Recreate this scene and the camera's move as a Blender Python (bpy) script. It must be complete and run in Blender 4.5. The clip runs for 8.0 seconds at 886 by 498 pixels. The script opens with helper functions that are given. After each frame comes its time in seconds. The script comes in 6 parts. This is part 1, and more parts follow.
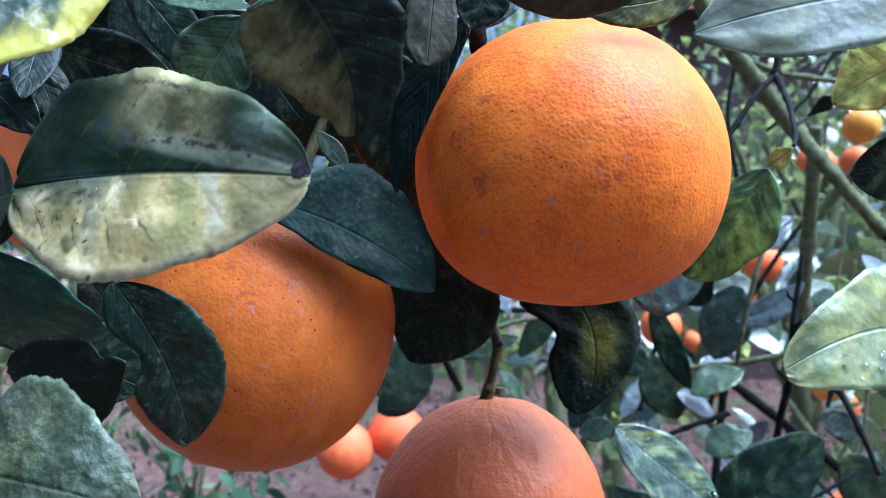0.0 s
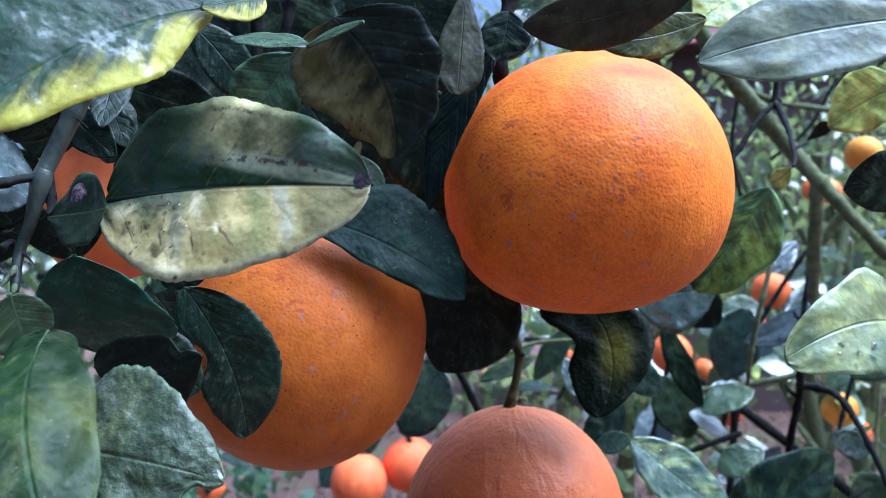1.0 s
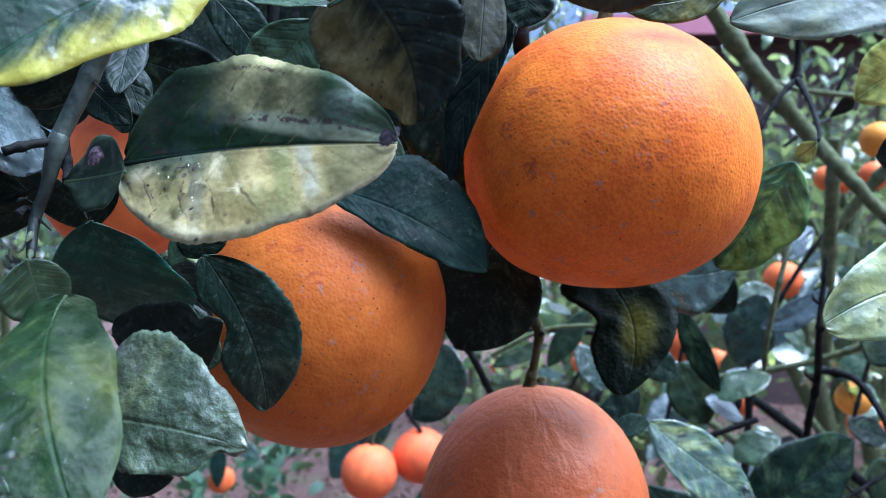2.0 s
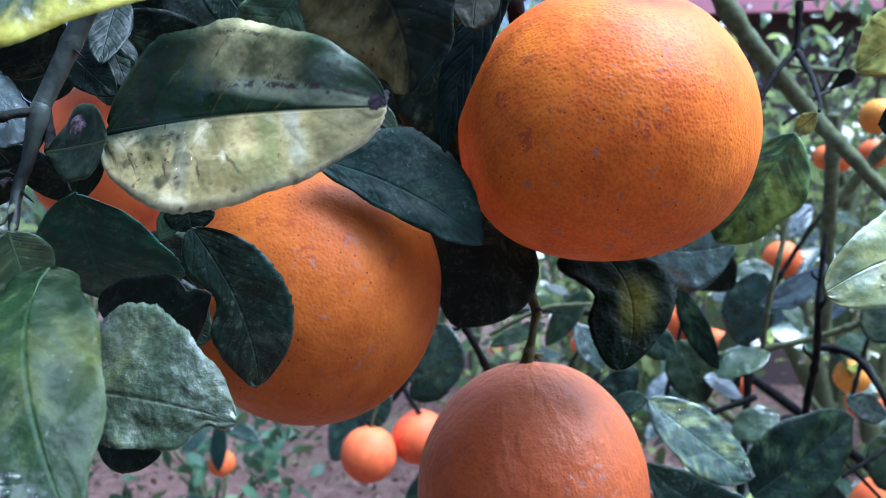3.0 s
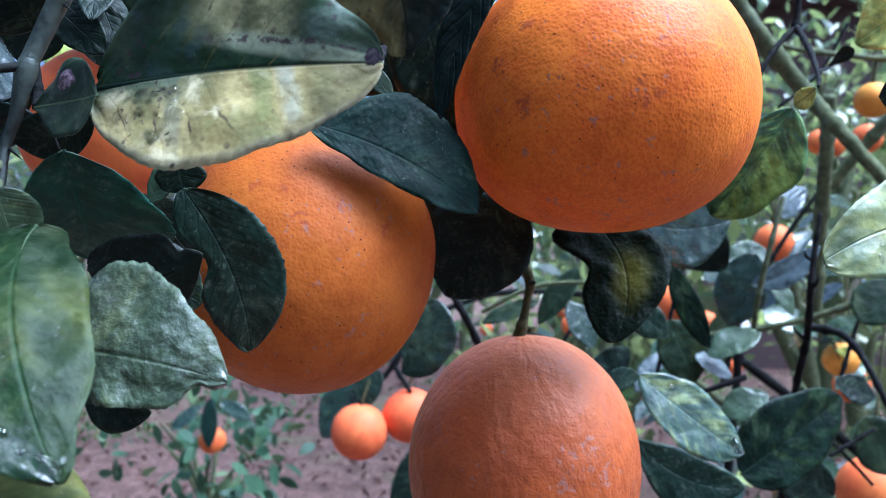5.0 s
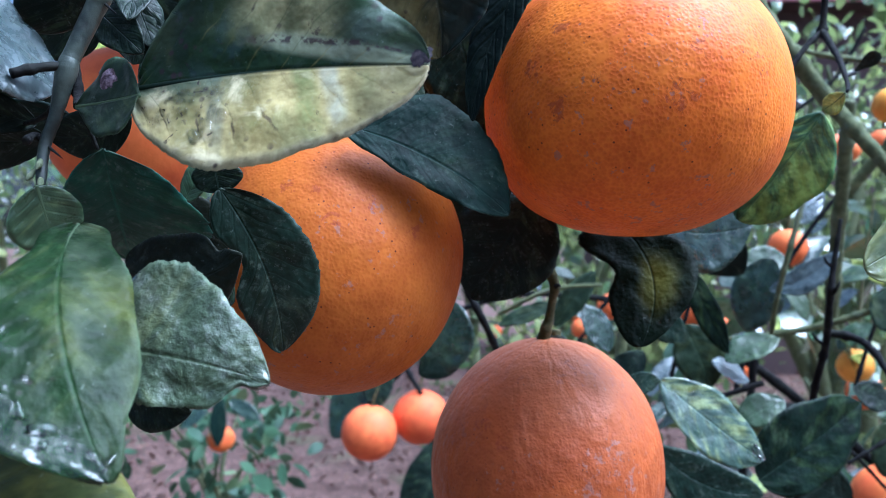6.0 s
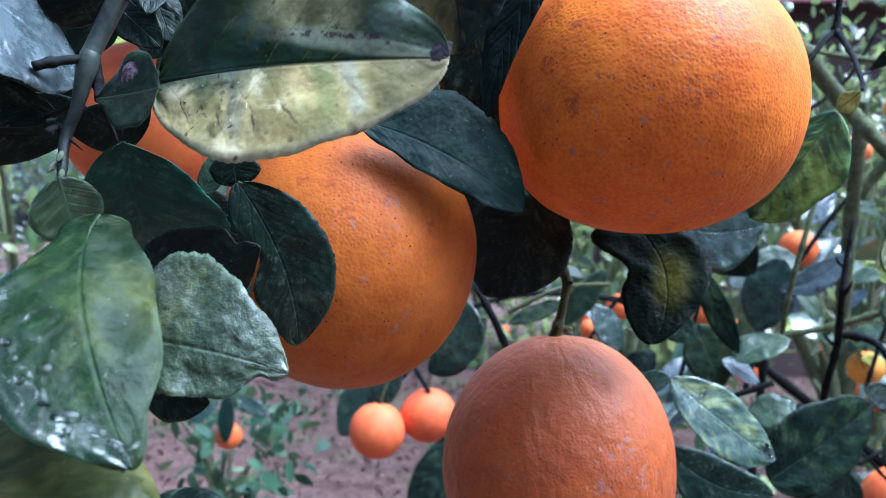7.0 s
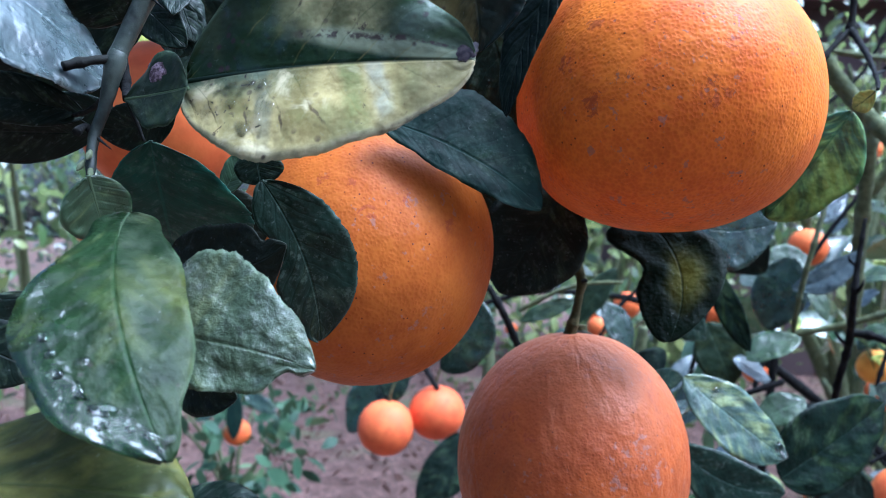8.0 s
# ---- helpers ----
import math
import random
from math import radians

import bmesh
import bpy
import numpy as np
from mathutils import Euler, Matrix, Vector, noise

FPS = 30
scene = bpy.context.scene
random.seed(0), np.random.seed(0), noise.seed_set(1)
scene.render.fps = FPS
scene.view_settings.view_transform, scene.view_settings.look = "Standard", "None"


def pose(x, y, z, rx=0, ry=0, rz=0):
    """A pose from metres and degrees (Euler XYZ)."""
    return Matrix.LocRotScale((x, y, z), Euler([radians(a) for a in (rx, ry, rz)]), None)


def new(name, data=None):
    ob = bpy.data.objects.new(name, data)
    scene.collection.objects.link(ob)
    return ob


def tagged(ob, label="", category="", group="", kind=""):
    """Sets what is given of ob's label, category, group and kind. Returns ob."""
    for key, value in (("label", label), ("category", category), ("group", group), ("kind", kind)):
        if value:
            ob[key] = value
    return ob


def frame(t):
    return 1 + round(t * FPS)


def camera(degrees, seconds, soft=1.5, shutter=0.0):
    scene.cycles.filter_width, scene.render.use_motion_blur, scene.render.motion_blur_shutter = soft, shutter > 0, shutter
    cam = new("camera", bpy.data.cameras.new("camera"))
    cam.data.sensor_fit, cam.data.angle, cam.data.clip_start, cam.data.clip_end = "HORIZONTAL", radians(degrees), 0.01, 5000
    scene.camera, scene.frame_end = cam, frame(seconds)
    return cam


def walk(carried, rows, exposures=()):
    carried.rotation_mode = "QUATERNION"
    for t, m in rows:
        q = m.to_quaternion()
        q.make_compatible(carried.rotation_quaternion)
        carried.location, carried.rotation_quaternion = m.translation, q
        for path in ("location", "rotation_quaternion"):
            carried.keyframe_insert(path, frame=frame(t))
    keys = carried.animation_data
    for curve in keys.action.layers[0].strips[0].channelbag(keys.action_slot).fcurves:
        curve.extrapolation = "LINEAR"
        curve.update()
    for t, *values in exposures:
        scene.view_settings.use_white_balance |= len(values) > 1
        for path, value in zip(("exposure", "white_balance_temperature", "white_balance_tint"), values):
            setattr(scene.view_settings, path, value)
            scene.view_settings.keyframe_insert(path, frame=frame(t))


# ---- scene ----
# ---- camera and its walk ----
cam = camera(59.2, 8.0, soft=0.45)
cam.data.dof.use_dof, cam.data.dof.focus_distance, cam.data.dof.aperture_fstop = True, 0.188, 27.0
METRES, EYE = 0.068, 1.1
ROWS = [
    (0.0, 0.0, 0.0, 0.0, -0.0, 0.0, -0.0),
    (0.5, -0.0317, -0.3208, 0.0044, 0.55, 1.59, 0.34),
    (1.0, -0.1001, -0.3004, -0.1026, 0.54, 2.58, 0.6),
    (1.5, -0.165, -0.269, -0.167, 0.94, 2.53, 0.53),
    (3.0, -0.1484, -0.163, -0.2407, 0.97, 0.97, 1.22),
    (3.5, -0.1335, -0.1646, -0.2584, 0.81, 0.55, 1.18),
    (4.0, -0.1343, -0.1366, -0.2745, 0.66, 0.11, 0.96),
    (5.5, -0.2013, -0.1272, -0.3008, 0.55, -0.45, 0.19),
    (6.0, -0.2541, -0.1245, -0.2941, 1.0, -0.28, -0.1),
    (6.5, -0.2654, -0.129, -0.2954, 1.33, -0.17, -0.33),
    (7.0, -0.2811, -0.1378, -0.312, 1.58, -0.32, -0.49),
    (7.5, -0.3083, -0.1482, -0.3134, 1.82, -0.46, -0.6),
    (8.0, -0.3308, -0.1702, -0.31, 2.07, -0.51, -0.64),
]
EXPOSURE, KELVIN, TINT = 0.98, 4480, 6
walk(cam, [(t, pose(0, 0, EYE) @ pose(METRES * x, METRES * y, METRES * z, 90 + pitch, roll, yaw))
           for t, x, y, z, yaw, pitch, roll in ROWS],
     exposures=[(t, EXPOSURE + e, KELVIN, TINT) for t, e in ((0.0, 0.0), (0.5, -0.09), (1.5, -0.08), (3.5, -0.07), (5.5, -0.02), (8.0, 0.0))])

# ---- sky and sun: hazy daylight from above, a little to the right ----
SUN_ELEVATION, SUN_AZIMUTH = 62.0, 104.0   # azimuth: degrees clockwise from +y
world = bpy.data.worlds.new("sky")
scene.world = world
world.use_nodes = True
wn = world.node_tree.nodes
sky = wn.new("ShaderNodeTexSky")
sky.sky_type = "NISHITA"
sky.sun_disc = False
sky.sun_elevation, sky.sun_rotation = radians(SUN_ELEVATION), radians(SUN_AZIMUTH)
sky.air_density, sky.dust_density, sky.ozone_density = 0.7, 10.0, 0.6
world.node_tree.links.new(sky.outputs[0], wn["Background"].inputs[0])
wn["Background"].inputs[1].default_value = 0.15
sun_data = bpy.data.lights.new("sun", "SUN")
sun_data.energy, sun_data.angle, sun_data.color = 3.0, radians(44), (1.0, 0.97, 0.94)
sun = new("sun", sun_data)
ce = math.cos(radians(SUN_ELEVATION))
sun_from = Vector((ce * math.sin(radians(SUN_AZIMUTH)), ce * math.cos(radians(SUN_AZIMUTH)), math.sin(radians(SUN_ELEVATION))))
sun.rotation_mode = "QUATERNION"
sun.rotation_quaternion = sun_from.to_track_quat("Z", "Y")
sun.location = sun_from * 20

# ---- materials ----


class Nodes:
    """A short way to write node trees."""

    def __init__(self, name):
        self.mat = bpy.data.materials.new(name)
        self.mat.use_nodes = True
        self.tree = self.mat.node_tree
        self.bsdf = self.tree.nodes["Principled BSDF"]

    def add(self, kind, operation="", use_clamp=False, interpolation_type="", data_type="", blend_type="", noise_dimensions="", feature="", uv_map=""):
        n = self.tree.nodes.new(kind)
        if operation:
            n.operation = operation
        if use_clamp:
            n.use_clamp = True
        if interpolation_type:
            n.interpolation_type = interpolation_type
        if data_type:
            n.data_type, n.blend_type = data_type, blend_type
        if noise_dimensions:
            n.noise_dimensions = noise_dimensions
        if feature:
            n.feature = feature
        if uv_map:
            n.uv_map = uv_map
        return n

    def put(self, value, socket):
        if isinstance(value, bpy.types.NodeSocket):
            self.tree.links.new(value, socket)
        else:
            if hasattr(socket.default_value, "__len__") and isinstance(value, tuple) and len(value) == 3 and len(socket.default_value) == 4:
                value = (*value, 1.0)
            socket.default_value = value

    def math(self, op, a, b=0.0, c=0.0, clamp=False):
        n = self.add("ShaderNodeMath", operation=op, use_clamp=clamp)
        for i, v in enumerate((a, b, c)):
            self.put(v, n.inputs[i])
        return n.outputs[0]

    def ramp(self, v, lo, hi, a=0.0, b=1.0):
        n = self.add("ShaderNodeMapRange", interpolation_type="SMOOTHSTEP")
        for i, x in enumerate((v, lo, hi, a, b)):
            self.put(x, n.inputs[i])
        return n.outputs[0]

    def mix(self, f, a, b, blend="MIX"):
        n = self.add("ShaderNodeMix", data_type="RGBA", blend_type=blend)
        self.put(f, n.inputs[0])
        self.put(a, n.inputs[6])
        self.put(b, n.inputs[7])
        return n.outputs[2]

    def noise(self, vec, scale, detail=3.0, rough=0.55, w=None, distort=0.0):
        n = self.add("ShaderNodeTexNoise", noise_dimensions="4D" if w is not None else "3D")
        self.put(vec, n.inputs["Vector"])
        if w is not None:
            self.put(w, n.inputs["W"])
        self.put(scale, n.inputs["Scale"])
        self.put(detail, n.inputs["Detail"])
        self.put(rough, n.inputs["Roughness"])
        self.put(distort, n.inputs["Distortion"])
        return n.outputs[0]

    def voronoi(self, vec, scale, feature="F1", rnd=1.0):
        n = self.add("ShaderNodeTexVoronoi", feature=feature)
        self.put(vec, n.inputs["Vector"])
        self.put(scale, n.inputs["Scale"])
        self.put(rnd, n.inputs["Randomness"])
        return n

    def bump(self, height, strength, distance, normal=None):
        n = self.add("ShaderNodeBump")
        self.put(strength, n.inputs["Strength"])
        self.put(distance, n.inputs["Distance"])
        self.put(height, n.inputs["Height"])
        if normal is not None:
            self.put(normal, n.inputs["Normal"])
        return n.outputs[0]

    def done(self, color, rough, normal=None, spec=0.5):
        self.put(color, self.bsdf.inputs["Base Color"])
        self.put(rough, self.bsdf.inputs["Roughness"])
        self.put(spec, self.bsdf.inputs["Specular IOR Level"])
        if normal is not None:
            self.put(normal, self.bsdf.inputs["Normal"])
        return self.mat


def leaf_material(name, green, yellow, mottle=0.2, side=0.0, dust=0.0, spots=0.0, rough=0.4, margin=0.0, spec=0.4, shine=0.0, veins=0.12,
                  streaks=0.25, pucker=1.0, pool=0.0, film=(0.20, 0.225, 0.21), trails=False, frost=0.0, thin=0.0, blotch=None):
    """Citrus leaf: green blade, yellow streaks between the side veins, grey film, dark specks and scars, a pale rim, wet patches."""
    n = Nodes(name)
    uv = n.add("ShaderNodeUVMap", uv_map="leaf").outputs[0]
    sep = n.add("ShaderNodeSeparateXYZ")
    n.put(uv, sep.inputs[0])
    u, v = sep.outputs[0], sep.outputs[1]
    va = n.math("ABSOLUTE", v)
    obj = n.add("ShaderNodeTexCoord").outputs["Object"]
    rnd = n.math("MULTIPLY", n.add("ShaderNodeObjectInfo").outputs["Random"], 37.0)

    def salt(k):
        return n.math("ADD", rnd, k)

    wob = n.noise(obj, 70.0, 3.0, w=rnd)
    s = n.math("ADD", n.math("SUBTRACT", n.math("MULTIPLY", u, 8.0), n.math("MULTIPLY", va, 2.0)), n.math("MULTIPLY", wob, 1.1))
    tri = n.math("ABSOLUTE", n.math("SUBTRACT", n.math("FRACT", s), 0.5))          # 0 on a side vein, 0.5 between
    along = n.add("ShaderNodeCombineXYZ")
    n.put(s, along.inputs[0])
    n.put(n.math("MULTIPLY", v, 1.1), along.inputs[1])
    streak = n.noise(along.outputs[0], 1.25, 4.0, 0.6, w=rnd)
    big = n.noise(obj, 38.0, 3.0, 0.6, w=rnd, distort=0.5)
    mid = n.noise(obj, 150.0, 5.0 if dust > 0.5 else 3.0, 0.66 if dust > 0.5 else 0.5, w=salt(1.0), distort=0.3)
    small = n.noise(obj, 520.0, 5.0, 0.7, w=salt(2.0))
    # yellow
    base = n.math("ADD", n.math("MULTIPLY", big, 0.65), n.math("MULTIPLY", streak, 0.35))
    base = n.math("ADD", base, n.math("MULTIPLY", n.math("SUBTRACT", mid, 0.5), 0.10))
    base = n.math("ADD", base, n.math("MULTIPLY", n.math("SUBTRACT", streak, 0.5), streaks))
    base = n.math("ADD", base, n.math("MULTIPLY", v, side * 0.42))
    base = n.math("ADD", base, n.math("MULTIPLY", n.ramp(va, 0.45, 1.0), margin * 0.5))
    m = n.ramp(base, 0.64 - 0.4 * mottle, 0.98 - 0.4 * mottle)
    dark, light = tuple(c * 0.5 for c in green), tuple(c * 1.35 for c in green)
    col = n.mix(n.ramp(mid, 0.30, 0.70), dark, green)
    col = n.mix(n.math("MULTIPLY", n.ramp(small, 0.48, 0.72), 0.4), col, light)
    y2 = tuple(c * k for c, k in zip(yellow, (0.60, 0.57, 0.42)))
    y3 = tuple(min(1.0, c * 1.18 + 0.03) for c in yellow)
    ycol = n.mix(n.ramp(streak, 0.36, 0.60) if trails else n.ramp(mid, 0.34, 0.62), y2, yellow)
    ycol = n.mix(n.math("MULTIPLY", n.ramp(n.noise(obj, 95.0, 4.0, 0.6, w=salt(6.0)), 0.52, 0.68), 0.8), ycol, y3)
    col = n.mix(m, col, ycol)
    if trails:                                # one half faded to cream in bands between the veins, the other dark with a faded patch
        soft_band = n.noise(along.outputs[0], 0.95, 1.5, 0.5, w=salt(41.0))
        cloud = n.noise(obj, 62.0, 2.0, 0.5, w=salt(43.0), distort=0.4)
        tint = n.noise(obj, 160.0, 3.0, 0.55, w=salt(44.0))
        q = n.math("ADD", n.math("SUBTRACT", u, n.math("MULTIPLY", va, 0.10)), n.math("MULTIPLY", n.math("SUBTRACT", wob, 0.5), 0.10))
        low = yellow
        for centre, reach, tone, much in ((0.17, 0.07, (0.125, 0.125, 0.030), 0.85), (0.40, 0.10, (0.165, 0.140, 0.045), 0.85), (0.585, 0.06, (0.14, 0.19, 0.055), 0.8),
                                          (0.675, 0.05, (0.46, 0.46, 0.34), 0.8), (0.76, 0.05, (0.20, 0.19, 0.08), 0.7), (0.27, 0.04, (0.36, 0.36, 0.25), 0.7)):
            near_q = n.ramp(n.math("ABSOLUTE", n.math("SUBTRACT", q, centre)), reach * 0.25, reach, 1.0, 0.0)
            near_q = n.math("MULTIPLY", near_q, n.math("MULTIPLY", n.ramp(va, 0.62, 0.95, 1.0, 0.25), n.ramp(tint, 0.30, 0.62, 0.55, 1.0)))
            low = n.mix(n.math("MULTIPLY", near_q, much), low, tone)
        low = n.mix(n.math("MULTIPLY", n.ramp(cloud, 0.54, 0.68), 0.5), low, (0.14, 0.165, 0.055))
        low = n.mix(n.math("MULTIPLY", n.ramp(tint, 0.50, 0.72), 0.45), low, tuple(c * 1.2 for c in yellow))
        low = n.mix(n.math("MULTIPLY", n.math("MULTIPLY", n.ramp(va, 0.05, 0.55, 1.0, 0.0), n.ramp(u, 0.25, 0.52, 1.0, 0.0)), 0.85), low, (0.085, 0.125, 0.085))
        patch = n.noise(obj, 115.0, 4.0, 0.62, w=salt(46.0), distort=0.6)
        low = n.mix(n.ramp(patch, 0.50, 0.66, 0.0, 0.65), low, (0.24, 0.19, 0.068))
        low = n.mix(n.ramp(patch, 0.48, 0.34, 0.0, 0.85), low, (0.68, 0.60, 0.36))
        low = n.mix(n.math("MULTIPLY", n.ramp(u, 0.0, 0.10, 1.0, 0.0), 0.8), low, (0.10, 0.15, 0.10))
        low = n.mix(n.math("MULTIPLY", n.ramp(u, 0.72, 0.88), 0.75), low, (0.19, 0.165, 0.08))
        low = n.mix(n.math("MULTIPLY", n.ramp(va, 0.84, 0.99), 0.6), low, (0.60, 0.56, 0.36))
        high = n.mix(n.ramp(cloud, 0.42, 0.72), green, (0.050, 0.070, 0.034))
        fade = n.math("MULTIPLY", n.math("MULTIPLY", n.ramp(n.math("ABSOLUTE", n.math("SUBTRACT", n.math("ADD", u, n.math("MULTIPLY", wob, 0.10)), 0.58)), 0.05, 0.24, 1.0, 0.0), n.ramp(v, 0.24, 0.42)), n.ramp(soft_band, 0.46, 0.70, 1.0, 0.4))
        high = n.mix(n.math("MULTIPLY", fade, n.ramp(patch, 0.34, 0.60, 1.0, 0.45)), high, (0.50, 0.46, 0.22))
        high = n.mix(n.ramp(patch, 0.54, 0.68, 0.0, 0.5), high, (0.075, 0.080, 0.030))
        width = n.ramp(u, 0.30, 0.62, 0.02, 0.12)
        pale = n.math("MULTIPLY", n.ramp(n.math("SUBTRACT", n.math("ABSOLUTE", n.math("SUBTRACT", v, n.ramp(u, 0.45, 0.95, 0.30, 0.12))), width), -0.06, 0.05, 1.0, 0.0), n.ramp(u, 0.34, 0.50))
        high = n.mix(n.math("MULTIPLY", pale, 0.75), high, (0.32, 0.35, 0.22))
        high = n.mix(n.math("MULTIPLY", n.math("MULTIPLY", n.ramp(u, 0.66, 0.80), n.ramp(soft_band, 0.45, 0.60)), 0.55), high, (0.12, 0.15, 0.11))
        col = n.mix(n.ramp(v, -0.012, 0.012), low, high)
    if blotch:                                # one faded patch at (along, across, radius)
        du = n.math("MULTIPLY", n.math("SUBTRACT", u, blotch[0]), 1.6)
        dv = n.math("MULTIPLY", n.math("SUBTRACT", v, blotch[1]), 0.8)
        dist = n.math("SQRT", n.math("ADD", n.math("MULTIPLY", du, du), n.math("MULTIPLY", dv, dv)))
        dist = n.math("ADD", dist, n.math("MULTIPLY", n.math("SUBTRACT", mid, 0.5), 0.35))
        col = n.mix(n.ramp(dist, 0.0, blotch[2] * 1.5, 0.75, 0.0), col, yellow)
    # veins: thin lines, darker on yellow, paler on green
    line = n.math("MULTIPLY", n.ramp(tri, 0.0, 0.05, 1.0, 0.0), n.ramp(va, 0.75, 0.98, 0.55, 0.0))
    col = n.mix(n.math("MULTIPLY", line, 0.55 * min(1.0, veins / 0.12)), col, n.mix(m, light, y2))
    col = n.mix(n.math("MULTIPLY", n.ramp(va, 0.010, 0.032, 1.0, 0.0), 0.6), col, dark if trails else light)
    if frost:                                 # pale scuffed flecks in bands between the side veins
        band = n.math("MULTIPLY", n.ramp(streak, 0.42, 0.60), n.ramp(tri, 0.05, 0.22))
        fleck = n.ramp(n.noise(obj, 640.0, 4.0, 0.7, w=salt(51.0)), 0.46, 0.66)
        col = n.mix(n.math("MULTIPLY", n.math("MULTIPLY", band, fleck), frost), col, (0.12, 0.155, 0.125))
        col = n.mix(n.math("MULTIPLY", n.ramp(tri, 0.0, 0.06, 1.0, 0.0), 0.35 * frost), col, (0.06, 0.09, 0.07))
    if dust:
        d = n.ramp(n.noise(obj, 190.0 if dust > 0.6 else 110.0, 7.0, 0.78, w=salt(3.0)), 0.66 - 0.28 * dust, 0.80 - 0.16 * dust)
        d = n.math("MULTIPLY", d, n.ramp(small, 0.36, 0.62, 0.35, 1.0))
        col = n.mix(n.math("MULTIPLY", d, min(0.9, 0.25 + dust)), col, film)
        k = n.ramp(n.noise(obj, 170.0, 6.0, 0.75, w=salt(5.0)), 0.57 - 0.06 * (dust > 0.6), 0.66 - 0.08 * (dust > 0.6))
        col = n.mix(n.math("MULTIPLY", k, 0.72 if dust > 0.5 else min(0.55, dust * 1.28)), col, (0.018, 0.020, 0.016))
    if spots:
        vo = n.voronoi(obj, 330.0 if trails else 420.0)
        sp = n.ramp(vo.outputs["Distance"], 0.14, 0.30, 1.0, 0.0)
        where = n.ramp(n.noise(obj, 75.0, 3.0, w=salt(9.0)), 0.60 - 0.12 * spots, 0.68 - 0.08 * spots)
        scar = n.ramp(n.noise(obj, 160.0, 7.0, 0.72, w=salt(3.5), distort=1.5), 0.62, 0.67)
        near = n.ramp(n.noise(obj, 45.0, 2.0, w=salt(12.0)), 0.56 - 0.1 * spots, 0.64 - 0.1 * spots)
        mark = n.math("MAXIMUM", n.math("MULTIPLY", sp, where), n.math("MULTIPLY", scar, near))
        if trails:                            # dark scurf that follows the side veins and two trails along the blade
            broken = n.ramp(n.noise(obj, 330.0, 5.0, 0.7, w=salt(21.0)), 0.44, 0.54)
            some = n.ramp(n.noise(along.outputs[0], 0.8, 2.0, 0.5, w=salt(23.0)), 0.47, 0.54)
            vein = n.math("MULTIPLY", n.math("MULTIPLY", n.ramp(tri, 0.02, 0.06, 0.8, 0.0), some), n.math("MULTIPLY", n.ramp(va, 0.35, 0.55), n.ramp(va, 0.62, 0.75, 1.0, 0.0)))
            bent = n.math("ADD", v, n.math("MULTIPLY", n.math("SUBTRACT", wob, 0.5), 0.16))
            t1 = n.math("MULTIPLY", n.ramp(n.math("ABSOLUTE", n.math("SUBTRACT", bent, 0.30)), 0.015, 0.060, 1.0, 0.0), n.math("MULTIPLY", n.ramp(u, 0.36, 0.44), n.ramp(u, 0.90, 0.99, 1.0, 0.0)))
            t2 = n.math("MULTIPLY", n.ramp(n.math("ABSOLUTE", n.math("SUBTRACT", bent, 0.86)), 0.010, 0.040, 1.0, 0.0), n.math("MULTIPLY", n.ramp(u, 0.38, 0.44), n.ramp(u, 0.58, 0.64, 1.0, 0.0)))
            t3 = n.math("MULTIPLY", n.ramp(bent, -0.95, -0.90, 1.0, 0.0), n.ramp(u, 0.55, 0.80, 0.0, 0.5))
            lines = n.math("MAXIMUM", n.math("MAXIMUM", vein, t3), n.math("MAXIMUM", t1, t2))
            mark = n.math("MAXIMUM", mark, n.math("MULTIPLY", lines, broken))
            dots = n.ramp(n.noise(obj, 560.0, 4.0, 0.6, w=salt(63.0), distort=0.8), 0.60, 0.65)
            here = n.math("MULTIPLY", n.ramp(u, 0.26, 0.46, 1.0, 0.0), n.ramp(v, -0.12, -0.30))
            mark = n.math("MAXIMUM", mark, n.math("MULTIPLY", n.math("MULTIPLY", dots, here), n.ramp(n.noise(obj, 140.0, 3.0, w=salt(61.0)), 0.46, 0.54)))
        col = n.mix(n.math("MULTIPLY", mark, 0.85), col, (0.045, 0.026, 0.032))
    speck = n.ramp(n.noise(obj, 1000.0, 2.0, 0.5, w=rnd), 0.67, 0.73)
    col = n.mix(n.math("MULTIPLY", speck, 0.18), col, (0.30, 0.33, 0.30))
    rim = n.ramp(n.math("ADD", va, n.math("MULTIPLY", mid, 0.03)), 0.965, 0.995)
    col = n.mix(n.math("MULTIPLY", n.math("MULTIPLY", rim, n.ramp(mid, 0.42, 0.62)), 0.45), col, tuple(min(0.6, c * 3 + 0.05) for c in green))
    if pool:                                  # dried film on the half that sheds the water
        col = n.mix(n.math("MULTIPLY", n.ramp(v, 0.05, -0.22), n.ramp(mid, 0.36, 0.66, 0.0, 0.35)), col, film)
    wet = n.noise(obj, 70.0, 6.0, 0.7, w=salt(14.0))
    if pool:                                  # water gathers towards the tip and one edge
        wet = n.math("ADD", wet, n.math("MULTIPLY", pool, n.math("ADD", n.math("MULTIPLY", n.math("SUBTRACT", u, 0.72), 0.45), n.math("MULTIPLY", n.math("SUBTRACT", v, 0.25), 0.26))))
    wet = n.ramp(wet, 0.53, 0.60)
    r = n.math("ADD", rough - 0.14, n.math("MULTIPLY", mid, 0.30))
    r = n.math("SUBTRACT", r, n.math("MULTIPLY", wet, shine * 0.45), clamp=True)
    h = n.math("ADD", n.math("MULTIPLY", n.ramp(tri, 0.0, 0.22), veins), n.math("MULTIPLY", n.ramp(va, 0.0, 0.05), 0.5))
    nor = n.bump(h, 0.5, 0.0008)
